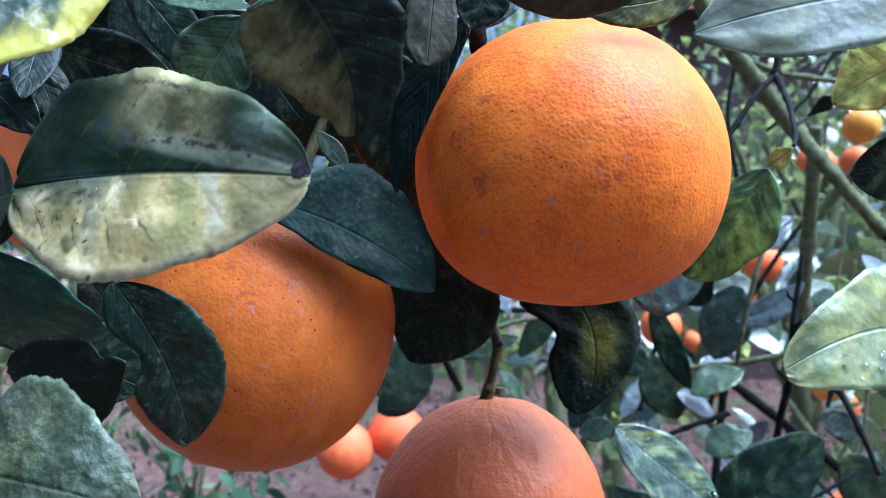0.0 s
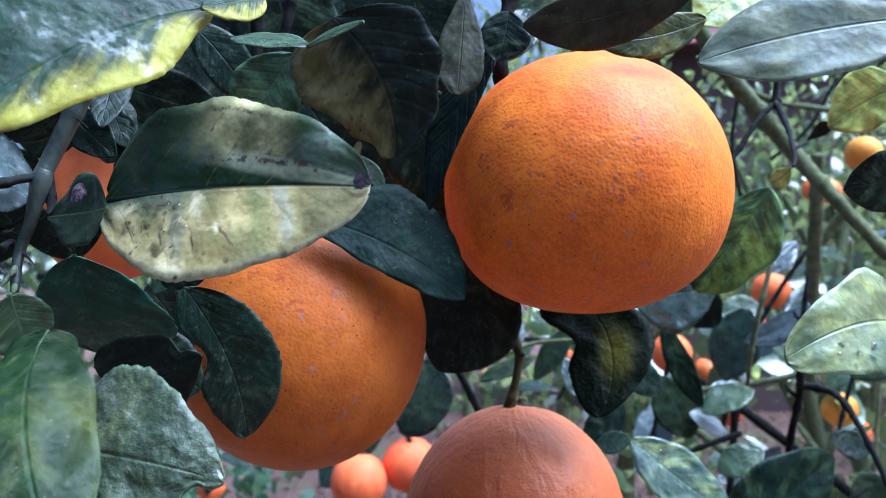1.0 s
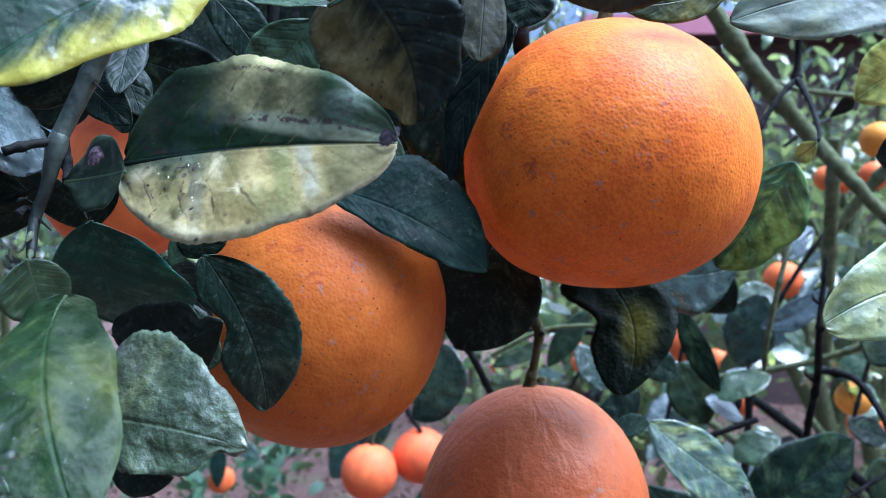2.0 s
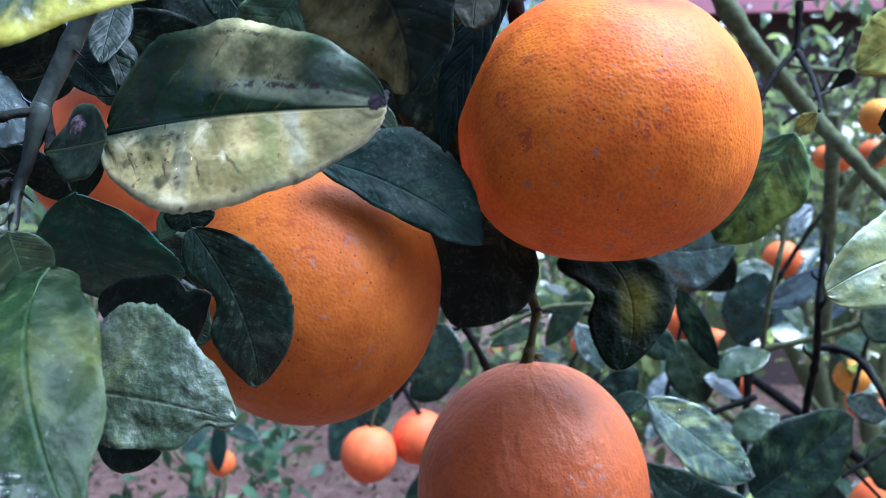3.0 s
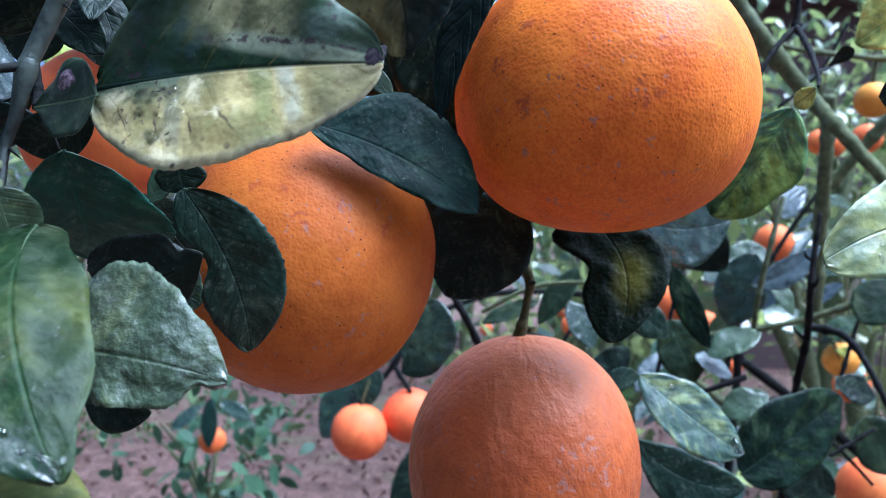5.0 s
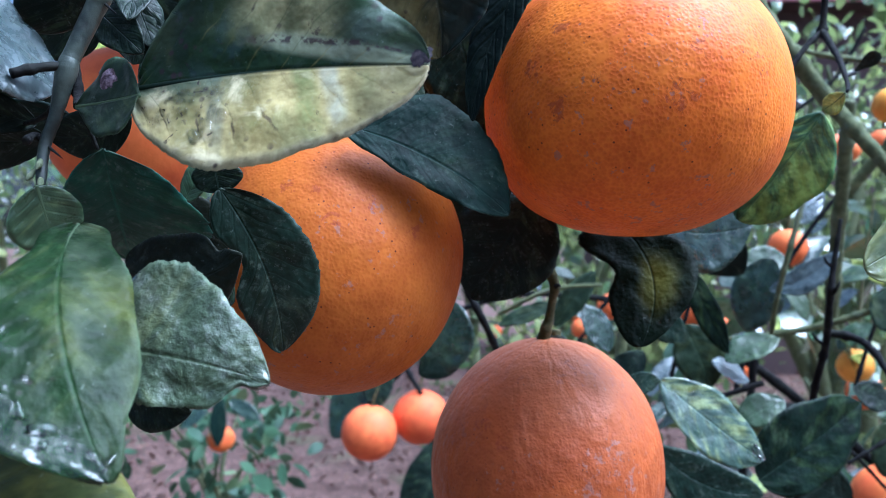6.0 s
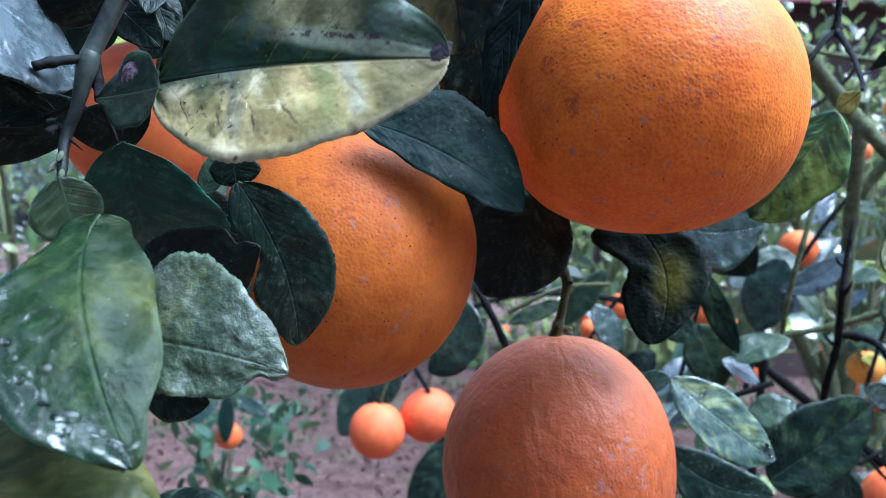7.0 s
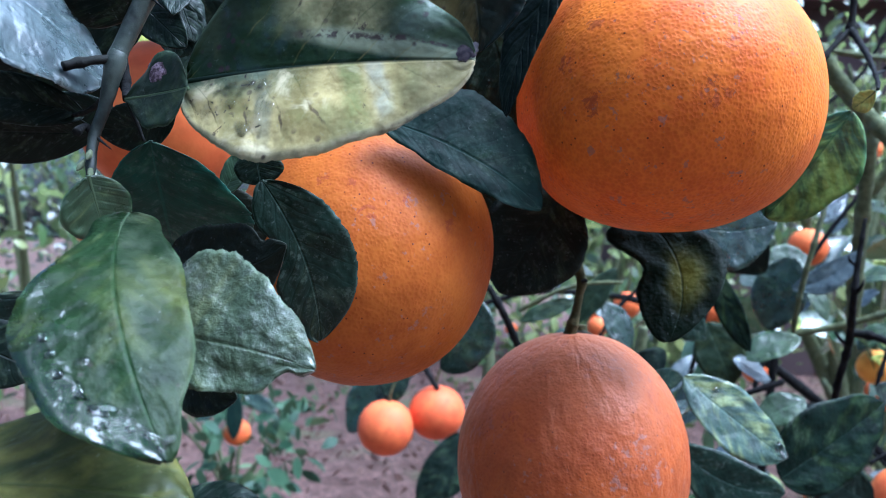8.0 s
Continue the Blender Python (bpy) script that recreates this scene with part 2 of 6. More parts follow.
    soft = n.noise(obj, 85.0, 3.0, 0.55, w=salt(8.0))
    nor = n.bump(soft, 0.55 * pucker, 0.0030, nor)
    nor = n.bump(n.math("ADD", mid, n.math("MULTIPLY", small, 0.35)), 0.5 * pucker, 0.0009, nor)
    mat = n.done(col, r, nor, spec)
    if thin:                                  # light that comes through the blade
        veil = n.add("ShaderNodeBsdfTranslucent")
        n.put(n.mix(0.5, col, yellow), veil.inputs[0])
        both = n.add("ShaderNodeMixShader")
        both.inputs[0].default_value = thin
        n.tree.links.new(n.bsdf.outputs[0], both.inputs[1])
        n.tree.links.new(veil.outputs[0], both.inputs[2])
        n.tree.links.new(both.outputs[0], n.tree.nodes["Material Output"].inputs[0])
    if shine:
        n.put(n.math("MULTIPLY", wet, min(1.0, shine)), n.bsdf.inputs["Coat Weight"])
        n.put(0.09, n.bsdf.inputs["Coat Roughness"])
        n.put(n.bump(n.noise(obj, 130.0, 3.0, 0.5, w=salt(8.0)), 0.6 if pool else 0.3, 0.0040 if pool else 0.0020), n.bsdf.inputs["Coat Normal"])
    return mat


MATS = {
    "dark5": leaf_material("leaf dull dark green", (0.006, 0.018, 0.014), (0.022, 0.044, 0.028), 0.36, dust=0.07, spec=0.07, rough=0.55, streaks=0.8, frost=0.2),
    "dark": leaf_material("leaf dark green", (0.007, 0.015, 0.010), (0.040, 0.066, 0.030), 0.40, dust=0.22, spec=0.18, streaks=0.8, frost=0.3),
    "dark6": leaf_material("leaf deep green", (0.013, 0.070, 0.044), (0.045, 0.140, 0.080), 0.44, dust=0.05, spec=0.30, rough=0.36, streaks=0.8, frost=0.5),
    "dark2": leaf_material("leaf blue green", (0.011, 0.026, 0.017), (0.040, 0.060, 0.030), 0.42, dust=0.26, spec=0.20, streaks=0.8, frost=0.5),
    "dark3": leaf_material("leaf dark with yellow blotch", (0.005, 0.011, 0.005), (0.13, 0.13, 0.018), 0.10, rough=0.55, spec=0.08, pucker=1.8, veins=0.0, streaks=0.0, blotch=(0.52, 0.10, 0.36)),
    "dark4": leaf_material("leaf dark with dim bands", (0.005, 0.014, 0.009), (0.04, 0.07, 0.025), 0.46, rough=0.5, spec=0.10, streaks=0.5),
    "mottled": leaf_material("leaf yellowed", (0.015, 0.032, 0.012), (0.54, 0.45, 0.19), 0.66, side=-0.55, spots=1.0, rough=0.40, shine=0.5, spec=0.14, dust=0.06, streaks=0.6, trails=True),
    # yellow-green mottle, its colours brightened to paint a backlit glow
    "mottled2": leaf_material("leaf yellow green with painted glow", (0.14, 0.24, 0.05), (0.52, 0.56, 0.11), 0.80, rough=0.42, thin=0.05, streaks=0.1),
    "mottled3": leaf_material("leaf pale mottled", (0.105, 0.150, 0.075), (0.42, 0.42, 0.12), 0.62, rough=0.34, shine=0.9, spec=0.4, spots=0.1, streaks=0.0, veins=0.03),
    "mottled4": leaf_material("leaf banded", (0.040, 0.076, 0.056), (0.20, 0.245, 0.10), 0.60, rough=0.36, shine=0.6, streaks=0.9),
    "yellowedge": leaf_material("leaf yellow margin", (0.018, 0.042, 0.022), (0.36, 0.34, 0.050), 0.28, side=-0.95, margin=0.2, rough=0.42, spec=0.14, shine=0.6, spots=0.4),
    "glossy": leaf_material("leaf glossy green", (0.013, 0.032, 0.008), (0.105, 0.125, 0.030), 0.46, rough=0.44, spec=0.13, shine=1.0, dust=0.20, spots=0.5, pucker=1.8, pool=1.5, film=(0.080, 0.090, 0.062)),
    "glossy2": leaf_material("leaf mid green", (0.022, 0.040, 0.020), (0.08, 0.10, 0.035), 0.45, rough=0.42, dust=0.12, spec=0.2, veins=0.03),
    "scurf": leaf_material("leaf scurfy grey", (0.065, 0.092, 0.050), (0.15, 0.175, 0.075), 0.45, dust=0.58, rough=0.38, shine=0.9, pucker=2.6, film=(0.28, 0.302, 0.265)),
    "scab": leaf_material("leaf wing", (0.028, 0.052, 0.042), (0.06, 0.09, 0.05), 0.3, dust=0.2, rough=0.45),
    "brown": leaf_material("leaf dead brown", (0.014, 0.019, 0.011), (0.050, 0.048, 0.024), 0.4, rough=0.6, dust=0.30, spec=0.2, pucker=2.0),
    "pale": leaf_material("leaf dull grey green", (0.040, 0.075, 0.032), (0.17, 0.22, 0.085), 0.4, rough=0.36, dust=0.12, shine=0.5, spec=0.5),
    # blue-grey base and film paint the sky's reflection into the colour
    "sheen": leaf_material("leaf with sky sheen in its colour", (0.08, 0.108, 0.112), (0.16, 0.20, 0.18), 0.35, rough=0.32, spec=0.9, shine=0.5, dust=0.3, film=(0.30, 0.34, 0.36)),
    "sheen2": leaf_material("leaf soft sheen", (0.020, 0.044, 0.030), (0.08, 0.125, 0.065), 0.4, rough=0.30, spec=0.7, shine=0.5),
    "olive": leaf_material("leaf olive", (0.045, 0.058, 0.014), (0.20, 0.19, 0.042), 0.56, rough=0.42, streaks=0.2, spec=0.25),
    "under": leaf_material("leaf underside", (0.009, 0.017, 0.012), (0.19, 0.17, 0.07), 0.47, side=-0.75, rough=0.5, spots=0.5, veins=0.25, spec=0.25),
    # dimmer underside copy that holds the overhang's shade in its colours
    "under2": leaf_material("leaf underside with painted shade", (0.034, 0.037, 0.022), (0.10, 0.092, 0.046), 0.42, rough=0.55, spec=0.15, veins=0.04),
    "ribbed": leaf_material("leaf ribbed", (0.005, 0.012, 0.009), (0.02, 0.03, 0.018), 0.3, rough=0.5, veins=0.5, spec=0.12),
    # yellow patches, weighted to one long side to paint its lit half
    "rleaf": leaf_material("leaf green with painted lit side", (0.016, 0.058, 0.022), (0.18, 0.32, 0.07), 0.54, side=-0.35, streaks=0.5, rough=0.42, dust=0.06, spec=0.3, thin=0.05),
    "greytop": leaf_material("leaf powdery", (0.115, 0.150, 0.105), (0.33, 0.34, 0.19), 0.55, dust=0.30, rough=0.40, spec=0.35, film=(0.30, 0.325, 0.31), pucker=0.6, streaks=0.1, veins=0.04, spots=0.2),
}
BACK = leaf_material("leaf reverse", (0.06, 0.085, 0.05), (0.14, 0.15, 0.07), 0.4, rough=0.6, veins=0.5, spec=0.25)


def bark_material(name, a, b, lichen=0.0, rough=0.8, spec=0.12, relief=0.7):
    n = Nodes(name)
    obj = n.add("ShaderNodeTexCoord").outputs["Object"]
    mid = n.noise(obj, 140.0, 5.0, 0.65)
    fine = n.noise(obj, 700.0, 4.0, 0.6)
    col = n.mix(n.ramp(mid, 0.35, 0.7), a, b)
    if lichen:
        col = n.mix(n.math("MULTIPLY", n.ramp(n.noise(obj, 60.0, 4.0, 0.7), 0.5, 0.62), lichen), col, (0.22, 0.26, 0.20))
    return n.done(col, rough, n.bump(n.math("ADD", mid, n.math("MULTIPLY", fine, 0.4)), relief, 0.0012), spec)


MATS["bark"] = bark_material("dark bark", (0.005, 0.005, 0.0055), (0.017, 0.0165, 0.0165), 0.04, 0.8, 0.1, 0.6)
MATS["twiggrey"] = bark_material("grey twig bark", (0.010, 0.014, 0.012), (0.033, 0.044, 0.037), 0.10, 0.5, 0.35, 0.35)
MATS["limb"] = bark_material("green grey bark", (0.075, 0.088, 0.042), (0.15, 0.165, 0.080), 0.25)
MATS["stemgreen"] = bark_material("fruit stalk", (0.048, 0.050, 0.022), (0.125, 0.115, 0.055), 0.0)
MATS["budgreen"] = bark_material("green bud", (0.07, 0.09, 0.04), (0.15, 0.17, 0.09), 0.2)
MATS["calyx"] = bark_material("dry calyx", (0.012, 0.011, 0.009), (0.035, 0.032, 0.022), 0.0)


def peel_material(name, low, high, bloom_top_light=0.0, pits=1.0, far=False, scars=(), greys=()):
    """Orange peel: oil pits, redder patches, russet scars and grey scale spots; both at (x, y, z, radius) from the fruit's middle."""
    n = Nodes(name)
    obj = n.add("ShaderNodeTexCoord").outputs["Object"]
    rnd = n.math("MULTIPLY", n.add("ShaderNodeObjectInfo").outputs["Random"], 23.0)
    big = n.noise(obj, 18.0, 3.0, 0.55, w=rnd)
    mid = n.noise(obj, 70.0, 4.0, 0.6, w=rnd)
    col = n.mix(n.ramp(n.math("ADD", n.math("MULTIPLY", big, 0.6), n.math("MULTIPLY", n.noise(obj, 48.0, 3.0, 0.6, w=n.math("ADD", rnd, 33.0)), 0.4)), 0.34, 0.66), low, high)
    col = n.mix(n.math("MULTIPLY", n.ramp(mid, 0.42, 0.72), 0.55), col, tuple(c * 0.68 for c in low))
    if far:
        return n.done(col, 0.55, n.bump(mid, 0.4, 0.002), 0.22)
    warp = n.add("ShaderNodeVectorMath", operation="ADD")
    n.put(obj, warp.inputs[0])
    nz = n.add("ShaderNodeTexNoise")
    n.put(obj, nz.inputs["Vector"])
    n.put(300.0, nz.inputs["Scale"])
    sc = n.add("ShaderNodeVectorMath", operation="SCALE")
    n.put(nz.outputs[1], sc.inputs[0])
    n.put(0.0006, sc.inputs["Scale"])
    n.put(sc.outputs[0], warp.inputs[1])
    cell = n.voronoi(warp.outputs[0], 880.0)
    pit = n.ramp(cell.outputs["Distance"], 0.0, 0.75)
    col = n.mix(n.ramp(cell.outputs["Distance"], 0.05, 0.55, 0.24 * pits, 0.0), col, tuple(c * k for c, k in zip(low, (0.72, 0.50, 0.42))))
    col = n.mix(n.ramp(cell.outputs["Distance"], 0.45, 0.85, 0.0, 0.28 * pits), col, tuple(min(0.95, c * k) for c, k in zip(high, (1.10, 1.18, 1.15))))
    tone = n.noise(obj, 240.0, 4.0, 0.65, w=rnd)
    col = n.mix(n.ramp(tone, 0.45, 0.75, 0.0, 0.3), col, tuple(c * 0.68 for c in low))
    # pores: few, dark, sharp
    pore = n.voronoi(obj, 300.0)
    few = n.ramp(n.noise(obj, 95.0, 2.0, w=n.math("ADD", rnd, 4.0)), 0.34, 0.46)
    col = n.mix(n.math("MULTIPLY", n.math("MULTIPLY", n.ramp(pore.outputs["Distance"], 0.05, 0.13, 1.0, 0.0), few), 0.9), col, (0.10, 0.022, 0.010))

    def within(places):
        """1 inside any of the places, 0 outside, with a soft edge."""
        best = None
        for x, y, z, r in places:
            d = n.add("ShaderNodeVectorMath", operation="DISTANCE")
            n.put(obj, d.inputs[0])
            d.inputs[1].default_value = (x, y, z)
            w = n.ramp(d.outputs["Value"], r * 0.3, r * 1.5, 1.0, 0.0)
            best = w if best is None else n.math("MAXIMUM", best, w)
        return best

    # russet scars: broken reddish lines and flecks
    scar = n.noise(obj, 170.0, 7.0, 0.72, w=n.math("ADD", rnd, 8.0), distort=1.6)
    near = n.math("MULTIPLY", n.ramp(n.noise(obj, 30.0, 2.0, w=n.math("ADD", rnd, 11.0)), 0.50, 0.62), 0.35)
    if scars:
        near = n.math("MAXIMUM", near, within(scars))
    # the nearer to a scar's middle, the more of it is marked
    edge = n.math("SUBTRACT", scar, n.math("SUBTRACT", 0.66, n.math("MULTIPLY", near, 0.20)))
    col = n.mix(n.math("MULTIPLY", n.math("MULTIPLY", n.ramp(edge, 0.0, 0.07), n.ramp(near, 0.05, 0.4)), 0.65), col, (0.30, 0.056, 0.024))
    # grey scale spots
    gs = n.noise(obj, 420.0, 4.0, 0.6, w=n.math("ADD", rnd, 17.0))
    gz = n.math("MULTIPLY", n.ramp(n.noise(obj, 26.0, 2.0, w=n.math("ADD", rnd, 19.0)), 0.42, 0.60), 0.55)
    if greys:
        gz = n.math("MAXIMUM", gz, within(greys))
    edge = n.math("SUBTRACT", gs, n.math("SUBTRACT", 0.68, n.math("MULTIPLY", gz, 0.16)))
    col = n.mix(n.math("MULTIPLY", n.math("MULTIPLY", n.ramp(edge, 0.0, 0.06), n.ramp(gz, 0.05, 0.4)), 0.6), col, (0.30, 0.16, 0.14))
    if bloom_top_light:
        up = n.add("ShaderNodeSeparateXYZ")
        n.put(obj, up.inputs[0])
        # paler towards the top: light from above put into the peel colour
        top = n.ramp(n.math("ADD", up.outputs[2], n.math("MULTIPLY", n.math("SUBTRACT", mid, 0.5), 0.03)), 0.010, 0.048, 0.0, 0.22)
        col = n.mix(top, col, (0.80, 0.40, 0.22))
        mark = n.math("MULTIPLY", n.ramp(n.noise(obj, 300.0, 3.0, 0.5), 0.60, 0.66), n.ramp(n.noise(obj, 35.0, 2.0, w=n.math("ADD", rnd, 31.0)), 0.45, 0.6))
        col = n.mix(n.math("MULTIPLY", mark, 0.35), col, (0.28, 0.13, 0.115))
        b = n.ramp(n.noise(obj, 40.0, 4.0, 0.6, w=n.math("ADD", rnd, 2.0)), 0.25, 0.75, bloom_top_light * 0.35, bloom_top_light)
        col = n.mix(b, col, (0.72, 0.42, 0.34))
    nor = n.bump(n.math("ADD", pit, n.math("MULTIPLY", tone, 0.3)), 0.45 * pits, 0.00018)
    nor = n.bump(n.math("ADD", mid, n.math("MULTIPLY", big, 2.0)), 0.55, 0.0016, nor)
    nor = n.bump(n.noise(obj, 190.0, 2.0, 0.5, w=n.math("ADD", rnd, 27.0)), 0.35, 0.0007, nor)
    if bloom_top_light:
        # wrinkles that run down from the stalk
        rho = n.math("ADD", n.math("SQRT", n.math("ADD", n.math("MULTIPLY", up.outputs[0], up.outputs[0]), n.math("MULTIPLY", up.outputs[1], up.outputs[1]))), 0.004)
        long = n.add("ShaderNodeCombineXYZ")
        n.put(n.math("MULTIPLY", n.math("DIVIDE", up.outputs[0], rho), 0.034), long.inputs[0])
        n.put(n.math("MULTIPLY", n.math("DIVIDE", up.outputs[1], rho), 0.034), long.inputs[1])
        n.put(n.math("MULTIPLY", n.math("SUBTRACT", up.outputs[2], rho), 0.30), long.inputs[2])
        wr = n.noise(long.outputs[0], 150.0, 3.0, 0.5, distort=0.6)
        nor = n.bump(wr, 0.60, 0.0018, nor)
        nor = n.bump(n.noise(obj, 230.0, 3.0, 0.5), 0.6, 0.0011, nor)
    n.put(0.0, n.bsdf.inputs["Subsurface Weight"])
    n.put((0.004, 0.0015, 0.0006), n.bsdf.inputs["Subsurface Radius"])
    n.put(1.0, n.bsdf.inputs["Subsurface Scale"])
    return n.done(col, n.math("ADD", 0.34 if bloom_top_light else 0.40, n.math("MULTIPLY", mid, 0.2)), nor, 0.22 if bloom_top_light else 0.20)


MAIN_SCARS = [(0.0012, -0.0459, -0.0071, 0.0055), (0.0116, -0.0416, -0.0173, 0.003), (-0.0279, -0.0361, -0.0089, 0.0045), (0.0245, -0.0395, 0.0016, 0.004),
              (0.0062, -0.0458, 0.0053, 0.004), (-0.0285, -0.0341, 0.0138, 0.004), (-0.035, -0.0304, 0.0031, 0.004)]
MAIN_GREYS = [(-0.011, -0.0433, -0.0128, 0.003), (-0.0124, -0.0365, -0.026, 0.003), (-0.0043, -0.0391, -0.0248, 0.0025), (-0.0192, -0.025, -0.0342, 0.004),
              (-0.0049, -0.0253, -0.0387, 0.003), (-0.0006, -0.0303, -0.0353, 0.003), (-0.028, -0.0314, -0.0197, 0.003),
              (0.010, -0.036, -0.027, 0.004), (0.019, -0.034, -0.024, 0.003), (-0.019, -0.036, -0.021, 0.004), (0.004, -0.042, -0.019, 0.003), (0.026, -0.030, -0.022, 0.003)]
PEEL = peel_material("orange peel", (0.68, 0.124, 0.009), (0.85, 0.240, 0.014), scars=MAIN_SCARS, greys=MAIN_GREYS)
# left and lower fruit: base colours darkened to carry the shade on them
PEEL_LEFT = peel_material("bruised shaded orange peel", (0.44, 0.099, 0.010), (0.55, 0.165, 0.017), pits=0.6,
                          scars=[(0.0016, -0.0361, 0.0199, 0.0024), (0.0169, -0.0345, 0.0149, 0.003), (0.0065, -0.0389, 0.0119, 0.0045), (0.0277, -0.0296, 0.0074, 0.004), (-0.006, -0.036, 0.021, 0.003)],
                          greys=[(0.0065, -0.0389, 0.0119, 0.006), (0.0169, -0.0345, 0.0149, 0.005), (0.020, -0.036, 0.001, 0.005), (0.010, -0.040, -0.006, 0.004)])
PEEL_DUSTY_SHADED = peel_material("dusty shaded orange peel", (0.36, 0.074, 0.013), (0.46, 0.112, 0.020), bloom_top_light=0.04, pits=0.8,
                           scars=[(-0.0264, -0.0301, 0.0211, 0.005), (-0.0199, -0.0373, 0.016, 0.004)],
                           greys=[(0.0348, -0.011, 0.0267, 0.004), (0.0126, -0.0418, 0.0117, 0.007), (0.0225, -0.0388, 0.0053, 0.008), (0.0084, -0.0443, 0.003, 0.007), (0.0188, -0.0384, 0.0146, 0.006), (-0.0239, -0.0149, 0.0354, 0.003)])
PEEL_FAR = peel_material("far orange peel", (0.76, 0.14, 0.04), (0.82, 0.24, 0.055), far=True)


# far peel turned yellow to hold the sunlight on two fruits
PEEL_SUNLIT = peel_material("sunlit yellow far orange peel", (0.80, 0.30, 0.035), (0.90, 0.44, 0.06), far=True)
PEEL_PINK = peel_material("reddish far orange peel", (0.78, 0.125, 0.042), (0.84, 0.195, 0.055), far=True)


def foliage_material(name, a, b, c, rough=0.14, spec=0.8, through_light=0.16):
    n = Nodes(name)
    r = n.add("ShaderNodeNewGeometry").outputs["Random Per Island"]
    obj = n.add("ShaderNodeTexCoord").outputs["Object"]
    col = n.mix(n.ramp(r, 0.1, 0.7), a, b)
    col = n.mix(n.ramp(r, 0.78, 0.95), col, c)
    fine = n.noise(obj, 40.0, 3.0)
    col = n.mix(n.math("MULTIPLY", fine, 0.5), col, tuple(x * 0.5 for x in a))
    mat = n.done(col, n.math("ADD", rough, n.math("MULTIPLY", fine, 0.25)), n.bump(fine, 0.4, 0.004), spec)
    n.put(0.0 if spec < 0.5 else 0.7, n.bsdf.inputs["Coat Weight"])
    n.put(0.08, n.bsdf.inputs["Coat Roughness"])
    thin = n.add("ShaderNodeBsdfTranslucent")
    n.put(n.mix(0.5, col, c), thin.inputs[0])
    both = n.add("ShaderNodeMixShader")
    both.inputs[0].default_value = through_light
    n.tree.links.new(n.bsdf.outputs[0], both.inputs[1])
    n.tree.links.new(thin.outputs[0], both.inputs[2])
    n.tree.links.new(both.outputs[0], n.tree.nodes["Material Output"].inputs[0])
    return mat


FOLIAGE = foliage_material("orchard foliage", (0.007, 0.022, 0.013), (0.055, 0.115, 0.055), (0.28, 0.33, 0.10))


# lit copy of the orchard foliage: sunlight put into its brighter colours
FOLIAGE_SUNLIT = foliage_material("sunlit orchard foliage", (0.010, 0.030, 0.014), (0.11, 0.21, 0.07), (0.50, 0.58, 0.20), through_light=0.40)
FOLIAGE_DULL = foliage_material("dull young foliage", (0.025, 0.065, 0.034), (0.085, 0.165, 0.085), (0.20, 0.28, 0.13), 0.4, 0.3)


def soil_material():
    n = Nodes("reddish soil")
    obj = n.add("ShaderNodeTexCoord").outputs["Object"]
    a, b, c = n.noise(obj, 1.3, 5.0), n.noise(obj, 9.0, 6.0, 0.65), n.noise(obj, 60.0, 5.0, 0.65)
    col = n.mix(n.ramp(b, 0.3, 0.7), (0.095, 0.050, 0.040), (0.235, 0.140, 0.118))
    col = n.mix(n.ramp(c, 0.42, 0.62), col, (0.055, 0.034, 0.028))
    col = n.mix(n.math("MULTIPLY", n.ramp(a, 0.52, 0.66), 0.6), col, (0.10, 0.12, 0.05))
    return n.done(col, 0.9, n.bump(n.math("ADD", b, n.math("MULTIPLY", c, 0.5)), 0.8, 0.03), 0.3)


SOIL = soil_material()
LITTER = foliage_material("leaf litter", (0.16, 0.095, 0.077), (0.21, 0.130, 0.105), (0.28, 0.19, 0.155), 0.6, 0.15)
GRASS = foliage_material("weeds", (0.05, 0.10, 0.035), (0.09, 0.16, 0.06), (0.20, 0.22, 0.08), 0.5, 0.2)

# ---- helpers for things and parts ----


def thing(name, at, label, category, group="", kind=""):
    ob = new(name)
    ob.location = at
    ob.empty_display_size = 0.02
    ob["base"] = list(at)
    return tagged(ob, label, category, group, kind)


def part(name, data, material, parent, label="", m=None):
    """One mesh object under a thing or a part. data: a bmesh or a mesh; m: its pose in the world (for a thing's part)."""
    if isinstance(data, bmesh.types.BMesh):
        me = bpy.data.meshes.new(name)
        data.to_mesh(me)
        data.free()
    else:
        me = data
    if material is not None and not me.materials:
        me.materials.append(material)
    ob = new(name, me)
    ob.parent = parent
    if m is not None:
        ob.matrix_basis = Matrix.Translation(-parent.location) @ m
    if label:
        tagged(ob, label)
    return ob


def smooth(me):
    me.polygons.foreach_set("use_smooth", [True] * len(me.polygons))
    return me


